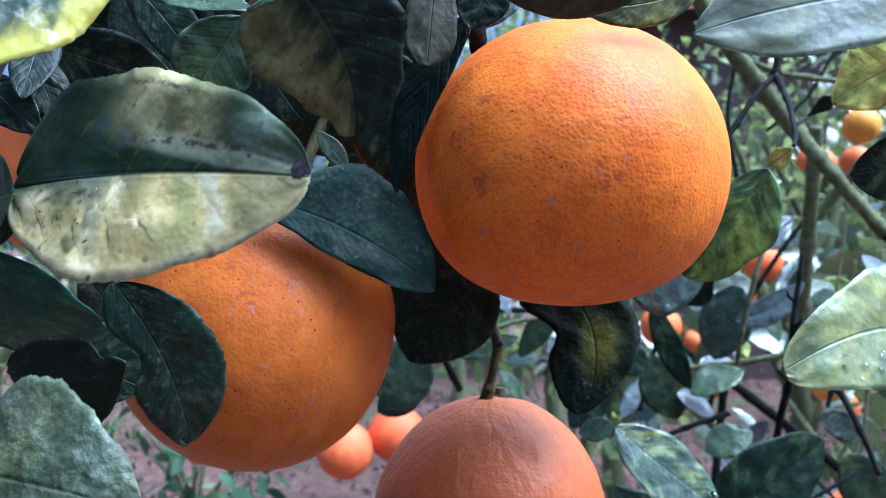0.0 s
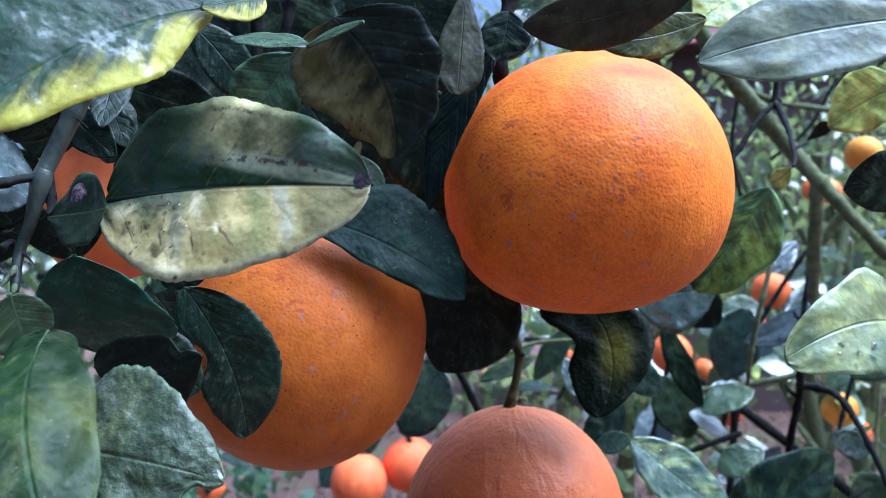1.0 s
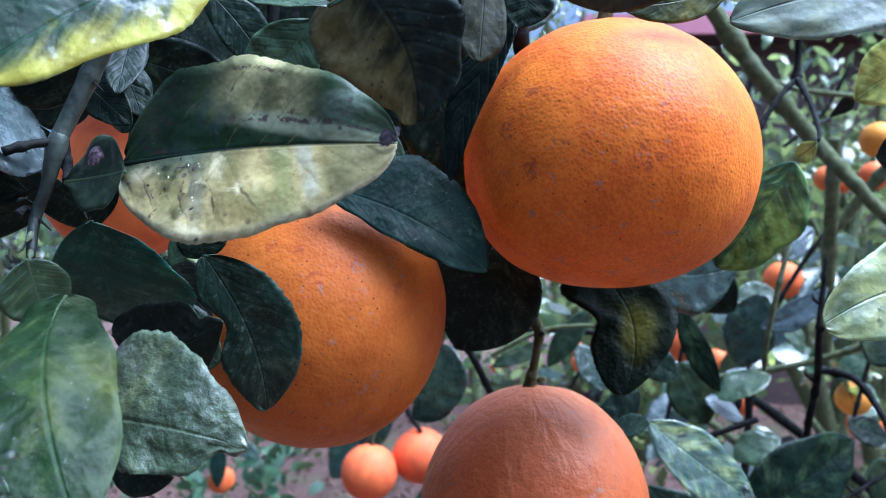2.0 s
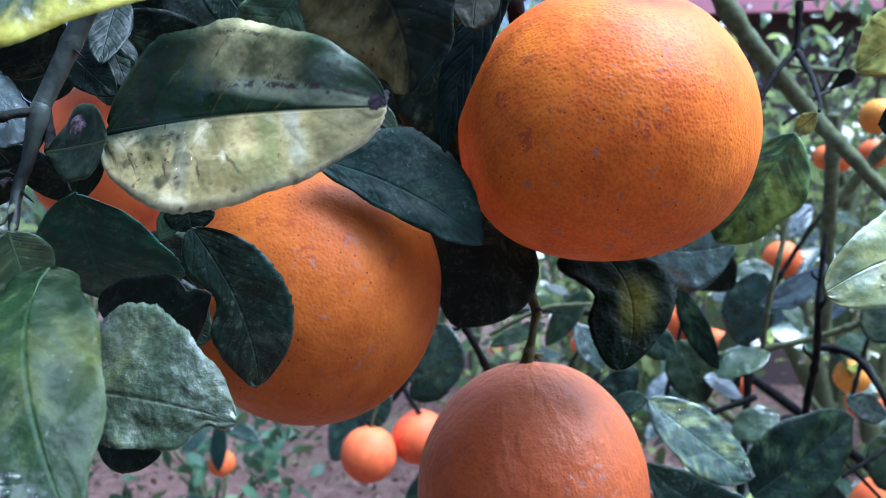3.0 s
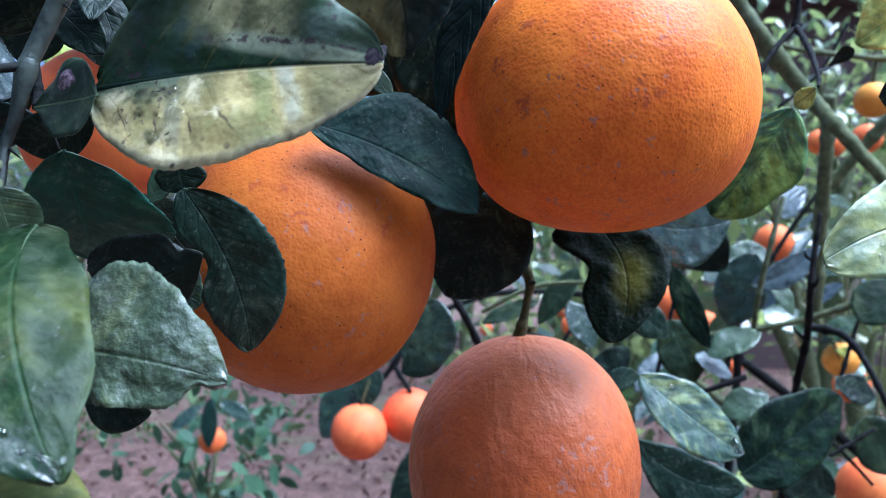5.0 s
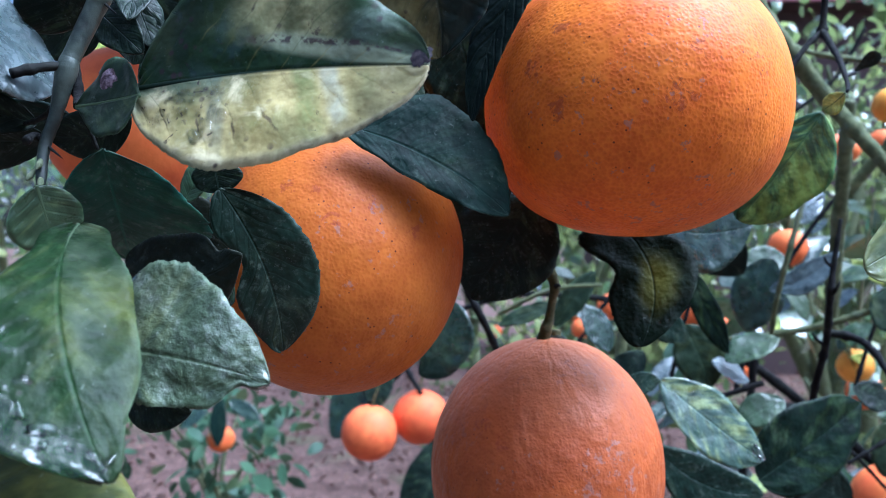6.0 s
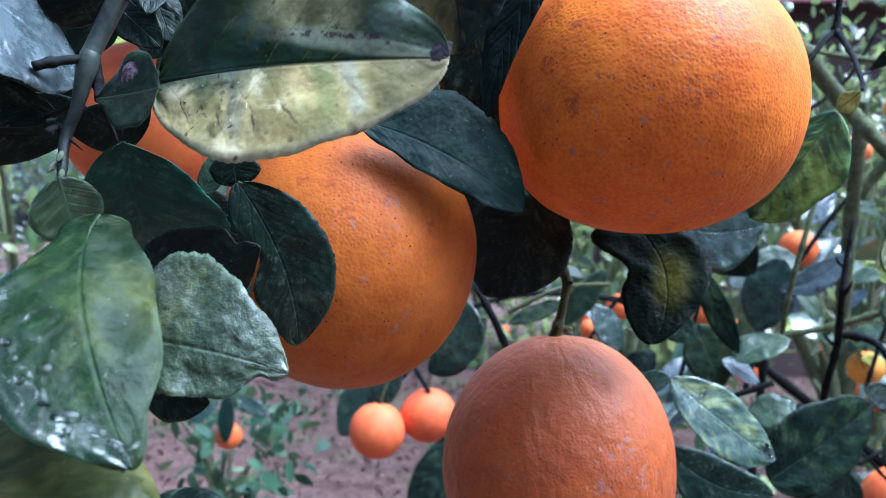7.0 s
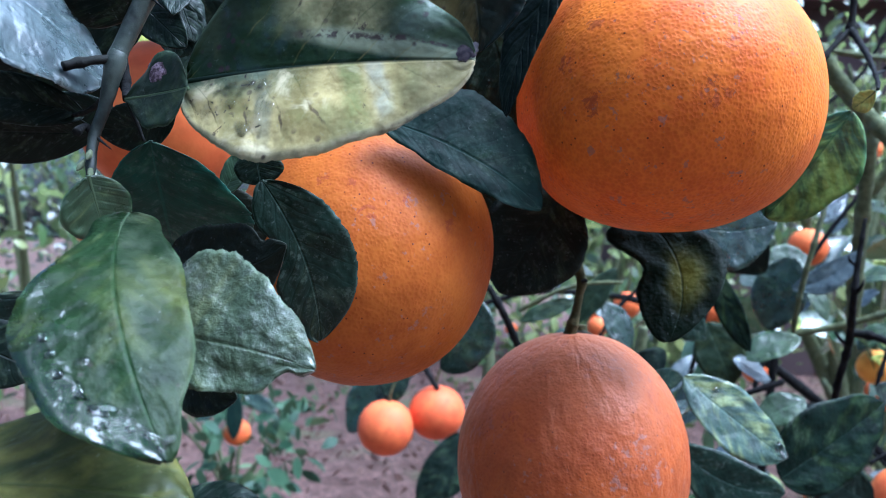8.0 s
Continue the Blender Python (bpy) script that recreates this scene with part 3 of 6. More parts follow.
def tube(points, sides=10, rough=0.0, knobs=0.0):
    """A round tapered tube through (x, y, z, radius), smoothly curved, swollen at its nodes."""
    pts = [Vector(p[:3]) for p in points]
    rad = [p[3] for p in points]
    fine, fr = [], []
    steps = 16 if knobs else 7
    for i in range(len(pts) - 1):
        p0, p1, p2, p3 = pts[max(i - 1, 0)], pts[i], pts[i + 1], pts[min(i + 2, len(pts) - 1)]
        for k in range(steps + (i == len(pts) - 2)):
            t = k / steps
            fine.append(0.5 * ((2 * p1) + (p2 - p0) * t + (2 * p0 - 5 * p1 + 4 * p2 - p3) * t * t + (3 * p1 - p0 - 3 * p2 + p3) * t ** 3))
            fr.append(rad[i] + (rad[i + 1] - rad[i]) * t)
    verts, faces = [], []
    side = Vector((0.31, 0.9, 0.2)).normalized()
    run, gap = 0.0, 11 * sum(rad) / len(rad)
    for i, p in enumerate(fine):
        run += (p - fine[i - 1]).length if i else 0.0
        if knobs:
            off = (run / gap + 0.3 * noise.noise(p * 60)) % 1.0 - 0.5
            fr[i] *= 0.92 + knobs * math.exp(-(off / 0.09) ** 2)
        d = (fine[min(i + 1, len(fine) - 1)] - fine[max(i - 1, 0)]).normalized()
        side = (side - d * side.dot(d)).normalized()
        up = d.cross(side)
        for k in range(sides):
            a = 2 * math.pi * k / sides
            r = fr[i] * (1 + rough * (noise.noise((p + side * k) * 90) + 0.6 * noise.noise((p * 260) + Vector((k, 0, 0)))))
            verts.append(p + (side * math.cos(a) + up * math.sin(a)) * r)
    for i in range(len(fine) - 1):
        for k in range(sides):
            a, b = i * sides + k, i * sides + (k + 1) % sides
            faces.append((a, b, b + sides, a + sides))
    faces.append(tuple(reversed(range(sides))))
    faces.append(tuple(range(len(verts) - sides, len(verts))))
    me = bpy.data.meshes.new("tube")
    me.from_pydata([tuple(v) for v in verts], [], faces)
    return smooth(me)


def twig(parent, name, points, material, label=""):
    base = Vector(points[0][:3])
    me = tube([(*(Vector(p[:3]) - base), p[3]) for p in points], 14, 0.05 if material == "twiggrey" else 0.16, knobs=0.0 if name in ("thorn", "bud") else 0.12 if material == "twiggrey" else 0.30)
    return part(name, me, MATS[material], parent, label, Matrix.Translation(base))


LEAF_COUNT = [0]


def leaf(parent, name, base, tip, normal, width, bend, fold, bow, wave, peak, material, asym, turn, point=0.7, notches=(), label=""):
    """One citrus leaf from its base to its tip: an oval blade with two faces and a rim, bent along its length, folded
    along its midrib, bowed sideways and waved at its edge; the midrib is a part of its own.
    point: how pointed the tip is. notches: (along, side, depth, spread) of bites out of the edge. turn: which long side carries the yellow (1 or -1); asym: how much wider one half is."""
    LEAF_COUNT[0] += 1
    seed = LEAF_COUNT[0] * 7.31
    b, t = Vector(base), Vector(tip)
    x = t - b
    length = x.length
    x.normalize()
    z = Vector(normal)
    z = (z - x * z.dot(x)).normalized()
    y = z.cross(x)
    frame_m = Matrix(((x.x, y.x, z.x, b.x), (x.y, y.y, z.y, b.y), (x.z, y.z, z.z, b.z), (0, 0, 0, 1)))
    wing = name == "petiole_wing"
    nu, nv = ((100, 8) if label else (44, 6)) if not wing else (28, 6)
    half, thick = width / 2, 0.00022
    k = math.log(0.5) / math.log(peak)

    def spine(u):
        arch = 4 * u * (1 - u)
        ripple = 0.006 * noise.noise(Vector((u * 3, seed, 0))) * length
        return Vector((u * length, bow * length * arch, bend * length * arch + ripple))

    def spot(u, v):
        p = spine(u)
        s = math.sin(math.pi * u ** k)
        w = half * (max(s, 0.0) ** (0.58 + (point - 0.58) * u)) * (1 + asym * (1 if v > 0 else -1))
        w *= 1 + 0.035 * noise.noise(Vector((u * 5, 3 if v > 0 else 8, seed))) + (0.030 if material in ("scurf", "brown", "dark3", "dark2", "dark6") else 0.016) * noise.noise(Vector((u * 38, 2 if v > 0 else 6, seed))) + 0.014 * noise.noise(Vector((u * 95, 4 if v > 0 else 9, seed)))
        for nu_, ns, nd, nw in notches:
            if ns * turn * v > 0:
                w *= 1 - nd * math.exp(-((u - nu_) / nw) ** 2)
        av = abs(v)
        lift = fold * av * w * (1 - 0.35 * av)
        lift += wave * length * av ** 2 * noise.noise(Vector((u * 4.2, 1.5 * v, seed)))
        lift += 0.035 * width * (av ** 0.7) * noise.noise(Vector((u * 7, 2.6 * v, seed + 4)))
        lift += 0.0035 * width / 0.04 * (av - av ** 2) * math.sin(u * 42 - av * 12) * (0.045 if material in ("ribbed", "under") else 0.0 if wing else 0.02)
        return p + Vector((0, v * w, lift))

    verts, uvs, faces, under = [], [], [], []
    for layer in (0, 1):
        for i in range(nu + 1):
            u = 0.004 + 0.992 * i / nu
            for j in range(-nv, nv + 1):
                v = j / nv
                p = spot(u, v)
                p.z += thick * (1 if layer == 0 else -1) * (1 - 0.6 * abs(v))
                verts.append(tuple(p))
                uvs.append((u, v * turn))
    row, size = 2 * nv + 1, (nu + 1) * (2 * nv + 1)
    for i in range(nu):
        for j in range(row - 1):
            a = i * row + j
            faces.append((a, a + row, a + row + 1, a + 1))
            under.append(0)
            a += size
            faces.append((a, a + 1, a + row + 1, a + row))
            under.append(1)
    rim = [i * row for i in range(nu + 1)] + [nu * row + j for j in range(1, row)] + [i * row + row - 1 for i in range(nu - 1, -1, -1)] + [j for j in range(row - 2, 0, -1)]
    for a, c in zip(rim, rim[1:] + rim[:1]):
        faces.append((c, a, a + size, c + size))
        under.append(0)
    me = bpy.data.meshes.new(name)
    me.from_pydata(verts, [], faces)
    layer = me.uv_layers.new(name="leaf")
    for loop in me.loops:
        layer.data[loop.index].uv = uvs[loop.vertex_index]
    me.materials.append(MATS[material])
    me.materials.append(BACK)
    me.polygons.foreach_set("material_index", under)
    smooth(me)
    ob = part(name, me, None, parent, label, frame_m)
    r = (0.00034 + length * 0.0032) * (1.45 if material == "mottled" else 0.6 if material in ("greytop", "mottled3") else 1.0)
    line = [(*(spine(u) + Vector((0, 0, -thick))), r * ((1.6 if wing else 1.05) - (0.3 if wing else 0.9) * u)) for u in [i / 9 for i in range(10)]]
    part("midrib", tube(line, 6), MIDRIB_DARK if material.startswith(("dark", "brown", "under", "ribbed")) or material == "mottled" else MIDRIB, ob)
    return ob


WATER = Nodes("water")
WATER.put(1.0, WATER.bsdf.inputs["Transmission Weight"])
WATER.put(1.33, WATER.bsdf.inputs["IOR"])
WATER = WATER.done((0.95, 0.97, 0.97), 0.02)


def drops(leaf_ob, places, size, seed):
    """Flat water drops on a leaf's upper face, at (along, across) shares of the blade."""
    rng = random.Random(seed)
    me = leaf_ob.data
    uv = me.uv_layers["leaf"].data
    for u, v in places:
        best, where = 9.0, None
        for poly in me.polygons:
            if poly.material_index == 1:
                continue
            a = uv[poly.loop_start].uv
            d = (a[0] - u) ** 2 + (0.5 * (a[1] - v)) ** 2
            if d < best:
                best, where = d, poly
        r = size * rng.uniform(0.6, 1.5)
        q = where.normal.to_track_quat("Z", "Y").to_matrix().to_4x4()
        stretch = rng.uniform(1.0, 2.2)
        vs, fs = [], []
        for i in range(6):
            a = math.pi / 2 * i / 5
            for j in range(14):
                b = 2 * math.pi * j / 14
                w = 1 + 0.45 * noise.noise(Vector((math.cos(b) * 1.5, math.sin(b) * 1.5, u * 50)))
                vs.append((r * stretch * w * math.cos(a) * math.cos(b), r * w * math.cos(a) * math.sin(b), 0.5 * r * math.sin(a) - 0.05 * r))
        for i in range(5):
            for j in range(14):
                a, b = i * 14 + j, i * 14 + (j + 1) % 14
                fs.append((a, b, b + 14, a + 14))
        fs.append(tuple(reversed(range(14))))
        dm = bpy.data.meshes.new("water_drop")
        dm.from_pydata(vs, [], fs)
        dm.materials.append(WATER)
        ob = new("water_drop", smooth(dm))
        ob.parent = leaf_ob
        ob.matrix_basis = Matrix.Translation(where.center) @ q @ pose(0, 0, 0, 0, 0, rng.uniform(0, 180))


n_ = Nodes("pinkish scab")
o_ = n_.add("ShaderNodeTexCoord").outputs["Object"]
SCAB = n_.done(n_.mix(n_.ramp(n_.noise(o_, 900.0, 5.0, 0.7), 0.42, 0.62), (0.09, 0.06, 0.075), (0.36, 0.27, 0.33)), 0.8, n_.bump(n_.noise(o_, 1200.0, 4.0), 0.8, 0.0006), 0.2)
n_ = Nodes("dark rot spot")
o_ = n_.add("ShaderNodeTexCoord").outputs["Object"]
ROT = n_.done(n_.mix(n_.ramp(n_.noise(o_, 700.0, 5.0, 0.7), 0.4, 0.65), (0.012, 0.008, 0.014), (0.06, 0.045, 0.05)), 0.6, None, 0.3)


def blemish(leaf_ob, name, u, v, radius, material):
    """A thin rough crust with a ragged outline on a leaf's upper face."""
    me = leaf_ob.data
    uv = me.uv_layers["leaf"].data
    where = min((p for p in me.polygons if p.material_index == 0), key=lambda p: (uv[p.loop_start].uv[0] - u) ** 2 + (0.5 * (uv[p.loop_start].uv[1] - v)) ** 2)
    vs, fs = [(0, 0, 0.00035)], []
    for i in (1, 2, 3):
        for j in range(32):
            a = 2 * math.pi * j / 32
            d = Vector((math.cos(a), math.sin(a), 0))
            r = radius * i / 3 * (1 + 0.35 * noise.noise(d * 1.7 + Vector((u * 40, 0, 0))) + 0.25 * noise.noise(d * 5 + Vector((v * 30, 3, 0))))
            vs.append((d.x * r, d.y * r, 0.00035 * (1 - (i / 3) ** 2) + 0.00012 * noise.noise(d * 4 * i)))
    for j in range(32):
        fs.append((0, 1 + j, 1 + (j + 1) % 32))
        for i in (0, 1):
            a, b = 1 + i * 32 + j, 1 + i * 32 + (j + 1) % 32
            fs.append((a, a + 32, b + 32, b))
    cm = bpy.data.meshes.new(name)
    cm.from_pydata(vs, [], fs)
    cm.materials.append(material)
    ob = new(name, smooth(cm))
    ob.parent = leaf_ob
    ob.matrix_basis = Matrix.Translation(where.center + where.normal * 0.0001) @ where.normal.to_track_quat("Z", "Y").to_matrix().to_4x4()
    return ob


n_ = Nodes("leaf midrib")
o_ = n_.add("ShaderNodeTexCoord").outputs["Object"]
MIDRIB = n_.done(n_.mix(n_.noise(o_, 120.0), (0.045, 0.070, 0.036), (0.10, 0.135, 0.07)), 0.6, None, 0.15)


n_ = Nodes("dark leaf midrib")
o_ = n_.add("ShaderNodeTexCoord").outputs["Object"]
MIDRIB_DARK = n_.done(n_.mix(n_.noise(o_, 120.0), (0.011, 0.022, 0.015), (0.022, 0.038, 0.024)), 0.55, None, 0.15)


def fruit(at, radius, squash, tilt, material, label, neck=0.0, fine=True, stem=None, lump=1.0, name="orange", full=0.0, low=0.0):
    """An orange: flattened globe with a dimpled stem end, slight ribs and lumps; calyx and stalk are parts.
    tilt: degrees by which the stem end leans (about x, about y)."""
    ob = thing(name, at, label, "orange", "oranges on the trees")
    nu, nv = (128, 80) if fine else (32, 20)
    seed = at[0] * 91 + at[2] * 37
    verts, faces = [], []
    turn = pose(0, 0, 0, tilt[0], tilt[1], 0)
    for i in range(nv + 1):
        th = math.pi * i / nv
        for j in range(nu):
            ph = 2 * math.pi * j / nu
            d = Vector((math.sin(th) * math.cos(ph), math.sin(th) * math.sin(ph), math.cos(th)))
            r = 1.0 + lump * (0.018 * noise.noise(d * 1.6 + Vector((seed, 0, 0))) + 0.006 * noise.noise(d * 5 + Vector((0, seed, 0))))
            top = math.exp(-(th / 0.20) ** 2)
            r -= 0.02 * top
            shoulder = math.exp(-((th - 0.42) / 0.32) ** 2)
            r += shoulder * 0.008 * lump * noise.noise(Vector((math.cos(ph) * 4.5, math.sin(ph) * 4.5, th * 1.2 + seed)))
            r += shoulder * 0.004 * lump * noise.noise(Vector((math.cos(ph) * 11, math.sin(ph) * 11, th * 2.0 + seed)))
            r += neck * math.exp(-(th / 0.62) ** 2) + full * math.exp(-((th - 0.95) / 0.38) ** 2) + low * math.exp(-((th - 2.3) / 0.5) ** 2)
            p = d * r
            p.z *= squash
            p = turn @ (p * radius)
            verts.append(tuple(p))
    for i in range(nv):
        for j in range(nu):
            a, b = i * nu + j, i * nu + (j + 1) % nu
            faces.append((a, a + nu, b + nu, b))
    me = bpy.data.meshes.new("peel")
    me.from_pydata(verts, [], faces)
    bm = bmesh.new()
    bm.from_mesh(me)
    bmesh.ops.remove_doubles(bm, verts=bm.verts, dist=1e-6)
    bm.to_mesh(me)
    bm.free()
    smooth(me)
    part("peel", me, material, ob, m=Matrix.Translation(at))
    tip = turn @ Vector((0, 0, radius * squash * (0.965 + neck)))
    up = (turn @ Vector((0, 0, 1))).to_3d()
    # calyx: a five-lobed button
    cv, cf = [], []
    cr = radius * 0.115
    for i in range(5):
        for j in range(30):
            a = 2 * math.pi * j / 30
            rr = cr * (i / 4) * (1 + 0.22 * math.cos(5 * a))
            cv.append(tuple(turn @ Vector((rr * math.cos(a), rr * math.sin(a), radius * 0.05 * (1 - (i / 4) ** 2)))))
    for i in range(4):
        for j in range(30):
            a, b = i * 30 + j, i * 30 + (j + 1) % 30
            cf.append((a, a + 30, b + 30, b))
    cm = bpy.data.meshes.new("calyx")
    cm.from_pydata(cv, [], cf)
    part("calyx", smooth(cm), MATS["calyx"], ob, m=Matrix.Translation(Vector(at) + tip))
    if stem is None:
        stem = [(0, 0, 0.0, radius * 0.055), (0.1 * radius, 0, 0.35 * radius, radius * 0.045), (0.3 * radius, 0.1 * radius, 0.9 * radius, radius * 0.04)]
    part("stalk", tube(stem, 10, 0.15), MATS["stemgreen"], ob, m=Matrix.Translation(Vector(at) + tip))
    return ob


# ---- ground ----
gv, gf = [], []
RING = [0.0, 0.4, 0.8, 1.2, 1.6, 2.0, 2.5, 3, 3.5, 4, 4.5, 5, 5.5, 6, 7, 8, 9, 10, 12, 15, 20, 30, 50, 100, 300, 1500]
for i, r in enumerate(RING):
    for j in range(120):
        a = 2 * math.pi * j / 120
        p = Vector((r * math.cos(a), r * math.sin(a), 0))
        gv.append((p.x, p.y, 0.05 * noise.noise(p * 0.9) + 0.025 * noise.noise(p * 3.1)))
for i in range(len(RING) - 1):
    for j in range(120):
        a, b = i * 120 + j, i * 120 + (j + 1) % 120
        gf.append((a, a + 120, b + 120, b))
gm = bpy.data.meshes.new("ground")
gm.from_pydata(gv, [], gf)
gm.materials.append(SOIL)
tagged(new("ground", smooth(gm)), "bare reddish-brown orchard soil strewn with litter", "ground", kind="structure")


def leaf_cloud(spots, size, rng, droop=0.5):
    """Many small folded leaves in one mesh, at (x, y, z) spots."""
    verts, faces = [], []
    for c in spots:
        L = size * rng.uniform(0.65, 1.25)
        W = L * rng.uniform(0.40, 0.55)
        yaw = rng.uniform(0, 2 * math.pi)
        pitch = rng.gauss(-droop, 0.7)
        roll = rng.gauss(0, 0.9)
        m = Matrix.Translation(c) @ Euler((0, 0, yaw)).to_matrix().to_4x4() @ Euler((0, -pitch, 0)).to_matrix().to_4x4() @ Euler((roll, 0, 0)).to_matrix().to_4x4()
        o = len(verts)
        f, bd = rng.uniform(0.05, 0.3), rng.uniform(-0.12, 0.05)
        rows = [(0.0, 0.05), (0.2, 0.7), (0.45, 1.0), (0.72, 0.8), (0.92, 0.32), (1.0, 0.03)]
        for u, w in rows:
            for s in (-1, 0, 1):
                verts.append(tuple(m @ Vector((u * L, s * w * W / 2, f * abs(s) * w * W / 2 + bd * L * (2 * u - 1) ** 2))))
        for i in range(len(rows) - 1):
            a = o + i * 3
            faces += [(a, a + 3, a + 4, a + 1), (a + 1, a + 4, a + 5, a + 2)]
    me = bpy.data.meshes.new("crown")
    me.from_pydata(verts, [], faces)
    return smooth(me)


def clumps(rng, centre, radii, count, per, spread):
    """Spots in loose clumps inside a ball, with gaps between the clumps."""
    out = []
    for _ in range(count):
        while True:
            p = Vector((rng.uniform(-1, 1), rng.uniform(-1, 1), rng.uniform(-1, 1)))
            if 0.35 < p.length < 1:
                break
        c = Vector((centre[0] + p.x * radii[0], centre[1] + p.y * radii[1], centre[2] + p.z * radii[2]))
        for _ in range(per):
            out.append(c + Vector((rng.gauss(0, spread), rng.gauss(0, spread), rng.gauss(0, spread * 0.8))))
    return out


def tree(at, height, radii, count, per, seed, label, spread=0.10, size=0.085, low=0.35, material=None, gaps=()):
    """An orange tree: a short trunk that forks into limbs, and a crown of leaves in clumps."""
    rng = random.Random(seed)
    ob = thing("orange_tree", at, label, "tree", "orchard trees")
    m = Matrix.Translation(at)
    k = min(1.0, height / 1.7)
    fork = 0.55 * k
    part("trunk", tube([(0, 0, -0.05, 0.055 * k), (0.02, 0.01, 0.2 * k, 0.045 * k), (0.0, 0.03, 0.42 * k, 0.04 * k), (0.02, 0.0, fork + 0.05, 0.035 * k)], 14, 0.1), MATS["limb"], ob, m=m)
    for i in range(6):
        a = i * 1.05 + rng.uniform(-0.3, 0.3)
        r = rng.uniform(0.5, 0.85)
        e = Vector((math.cos(a) * radii[0] * r, math.sin(a) * radii[1] * r, height * rng.uniform(0.6, 0.9)))
        mid = Vector((e.x * 0.4, e.y * 0.4, fork + (e.z - fork) * 0.55))
        part("limb", tube([(0.02, 0, fork - 0.05, 0.026 * k), (*mid, 0.018 * k), (*e, 0.006 * k)], 9, 0.12), MATS["limb"], ob, m=m)
    spots = clumps(rng, (0, 0, low + (height - low) / 2), (radii[0], radii[1], (height - low) / 2), count, per, spread)
    spots = [p for p in spots if all((Vector(at) + p - Vector(g[:3])).length > g[3] for g in gaps)]
    part("crown", leaf_cloud(spots, size, rng), material or FOLIAGE, ob, m=m)
    return ob


# ---- the fruiting branches in front ----
lb = thing("citrus_branch", (-0.13, 0.165, 1.2), "leafy grey-barked orange branch with yellowing scurfy leaves", "branch", "fruiting branches")
cb = thing("citrus_branch", (0.03, 0.24, 1.25), "leafy orange branch hanging over the ripe fruit", "branch", "fruiting branches")
rb = thing("citrus_branch", (0.28, 0.6, 1.0), "tangled orange branches with dark and mottled leaves", "branch", "fruiting branches")
pt = thing("citrus_twig", (-0.06, 1.3, 0.9), "thin drooping twig holding two ripe oranges", "twig")
leaf_yellowed = leaf(lb, "leaf", (-0.0836, 0.1525, 1.1123), (-0.0219, 0.1299, 1.1118), (-0.294, -0.926, 0.239), 0.0424, -0.023, 0.249, 0.035, 0.012, 0.432, "mottled", -0.016, 1, 0.528, ((0.1, 1, -0.14, 0.12), (0.1, -1, 0.1, 0.12), (0.35, 1, 0.08, 0.14), (0.65, 1, 0.12, 0.14), (0.65, -1, 0.07, 0.14), (0.88, 1, 0.09, 0.09), (0.88, -1, 0.07, 0.09)), "big leaf yellowed along one half, dark scurf spots, glossy")
leaf_wing = leaf(lb, "petiole_wing", (-0.0973, 0.1541, 1.1089), (-0.0816, 0.1484, 1.1103), (-0.213, -0.951, 0.225), 0.0183, -0.001, 0.166, -0.014, 0.005, 0.646, "glossy2", 0.009, 1, 0.622, ((0.35, 1, 0.07, 0.14), (0.35, -1, -0.04, 0.14), (0.65, -1, 0.12, 0.14), (0.88, 1, -0.03, 0.09), (0.88, -1, -0.05, 0.09)), "small winged leaf stalk with a pale scab")
leaf_wet = leaf(lb, "leaf", (-0.0925, 0.1452, 1.0840), (-0.0679, 0.1045, 1.0449), (0.297, -0.683, 0.668), 0.0275, 0.092, -0.066, -0.077, 0.02, 0.559, "glossy", -0.215, -1, 0.664, ((0.04, 1, -0.5, 0.08), (0.04, -1, -0.7, 0.1), (0.16, 1, 0.37, 0.16), (0.16, -1, -0.13, 0.16), (0.35, 1, 0.12, 0.14), (0.35, -1, -0.22, 0.14), (0.65, -1, -0.06, 0.14), (0.88, 1, -0.21, 0.09), (0.88, -1, 0.21, 0.09)), "broad wet-looking green leaf with a pale midrib")
leaf(lb, "petiole_wing", (-0.1010, 0.1457, 1.0917), (-0.0999, 0.1520, 1.0785), (0.412, -0.734, 0.540), 0.0153, 0.018, 0.094, -0.021, 0.01, 0.496, "pale", -0.053, 1, 0.654, ((0.1, 1, -0.02, 0.12), (0.1, -1, -0.03, 0.12), (0.35, -1, 0.03, 0.14), (0.65, 1, 0.02, 0.14), (0.65, -1, 0.03, 0.14)))
leaf(lb, "leaf", (-0.0856, 0.1388, 1.0602), (-0.0512, 0.1329, 1.0548), (-0.112, -0.934, 0.340), 0.0288, 0.064, -0.016, 0.024, 0.02, 0.333, "scurf", 0.297, 1, 0.757, ((0.86, -1, 0.5, 0.06), (0.08, 1, -0.11, 0.12), (0.3, 1, 0.04, 0.14), (0.3, -1, 0.1, 0.14), (0.55, 1, 0.09, 0.12), (0.55, -1, 0.02, 0.12), (0.72, 1, 0.12, 0.08), (0.72, -1, -0.18, 0.08)), "grey scurfy leaf with a ragged toothed edge")
leaf(lb, "leaf", (-0.0939, 0.1595, 1.1006), (-0.0961, 0.1794, 1.0764), (0.041, -0.991, 0.126), 0.0328, 0.055, 0.138, 0.017, 0.02, 0.526, "dark6", 0.198, 1, 0.828, ((0.1, 1, -0.02, 0.12), (0.1, -1, 0.02, 0.12), (0.35, 1, -0.02, 0.14), (0.35, -1, 0.04, 0.14), (0.65, 1, -0.12, 0.14)), "dark green leaf with pale scuffs")
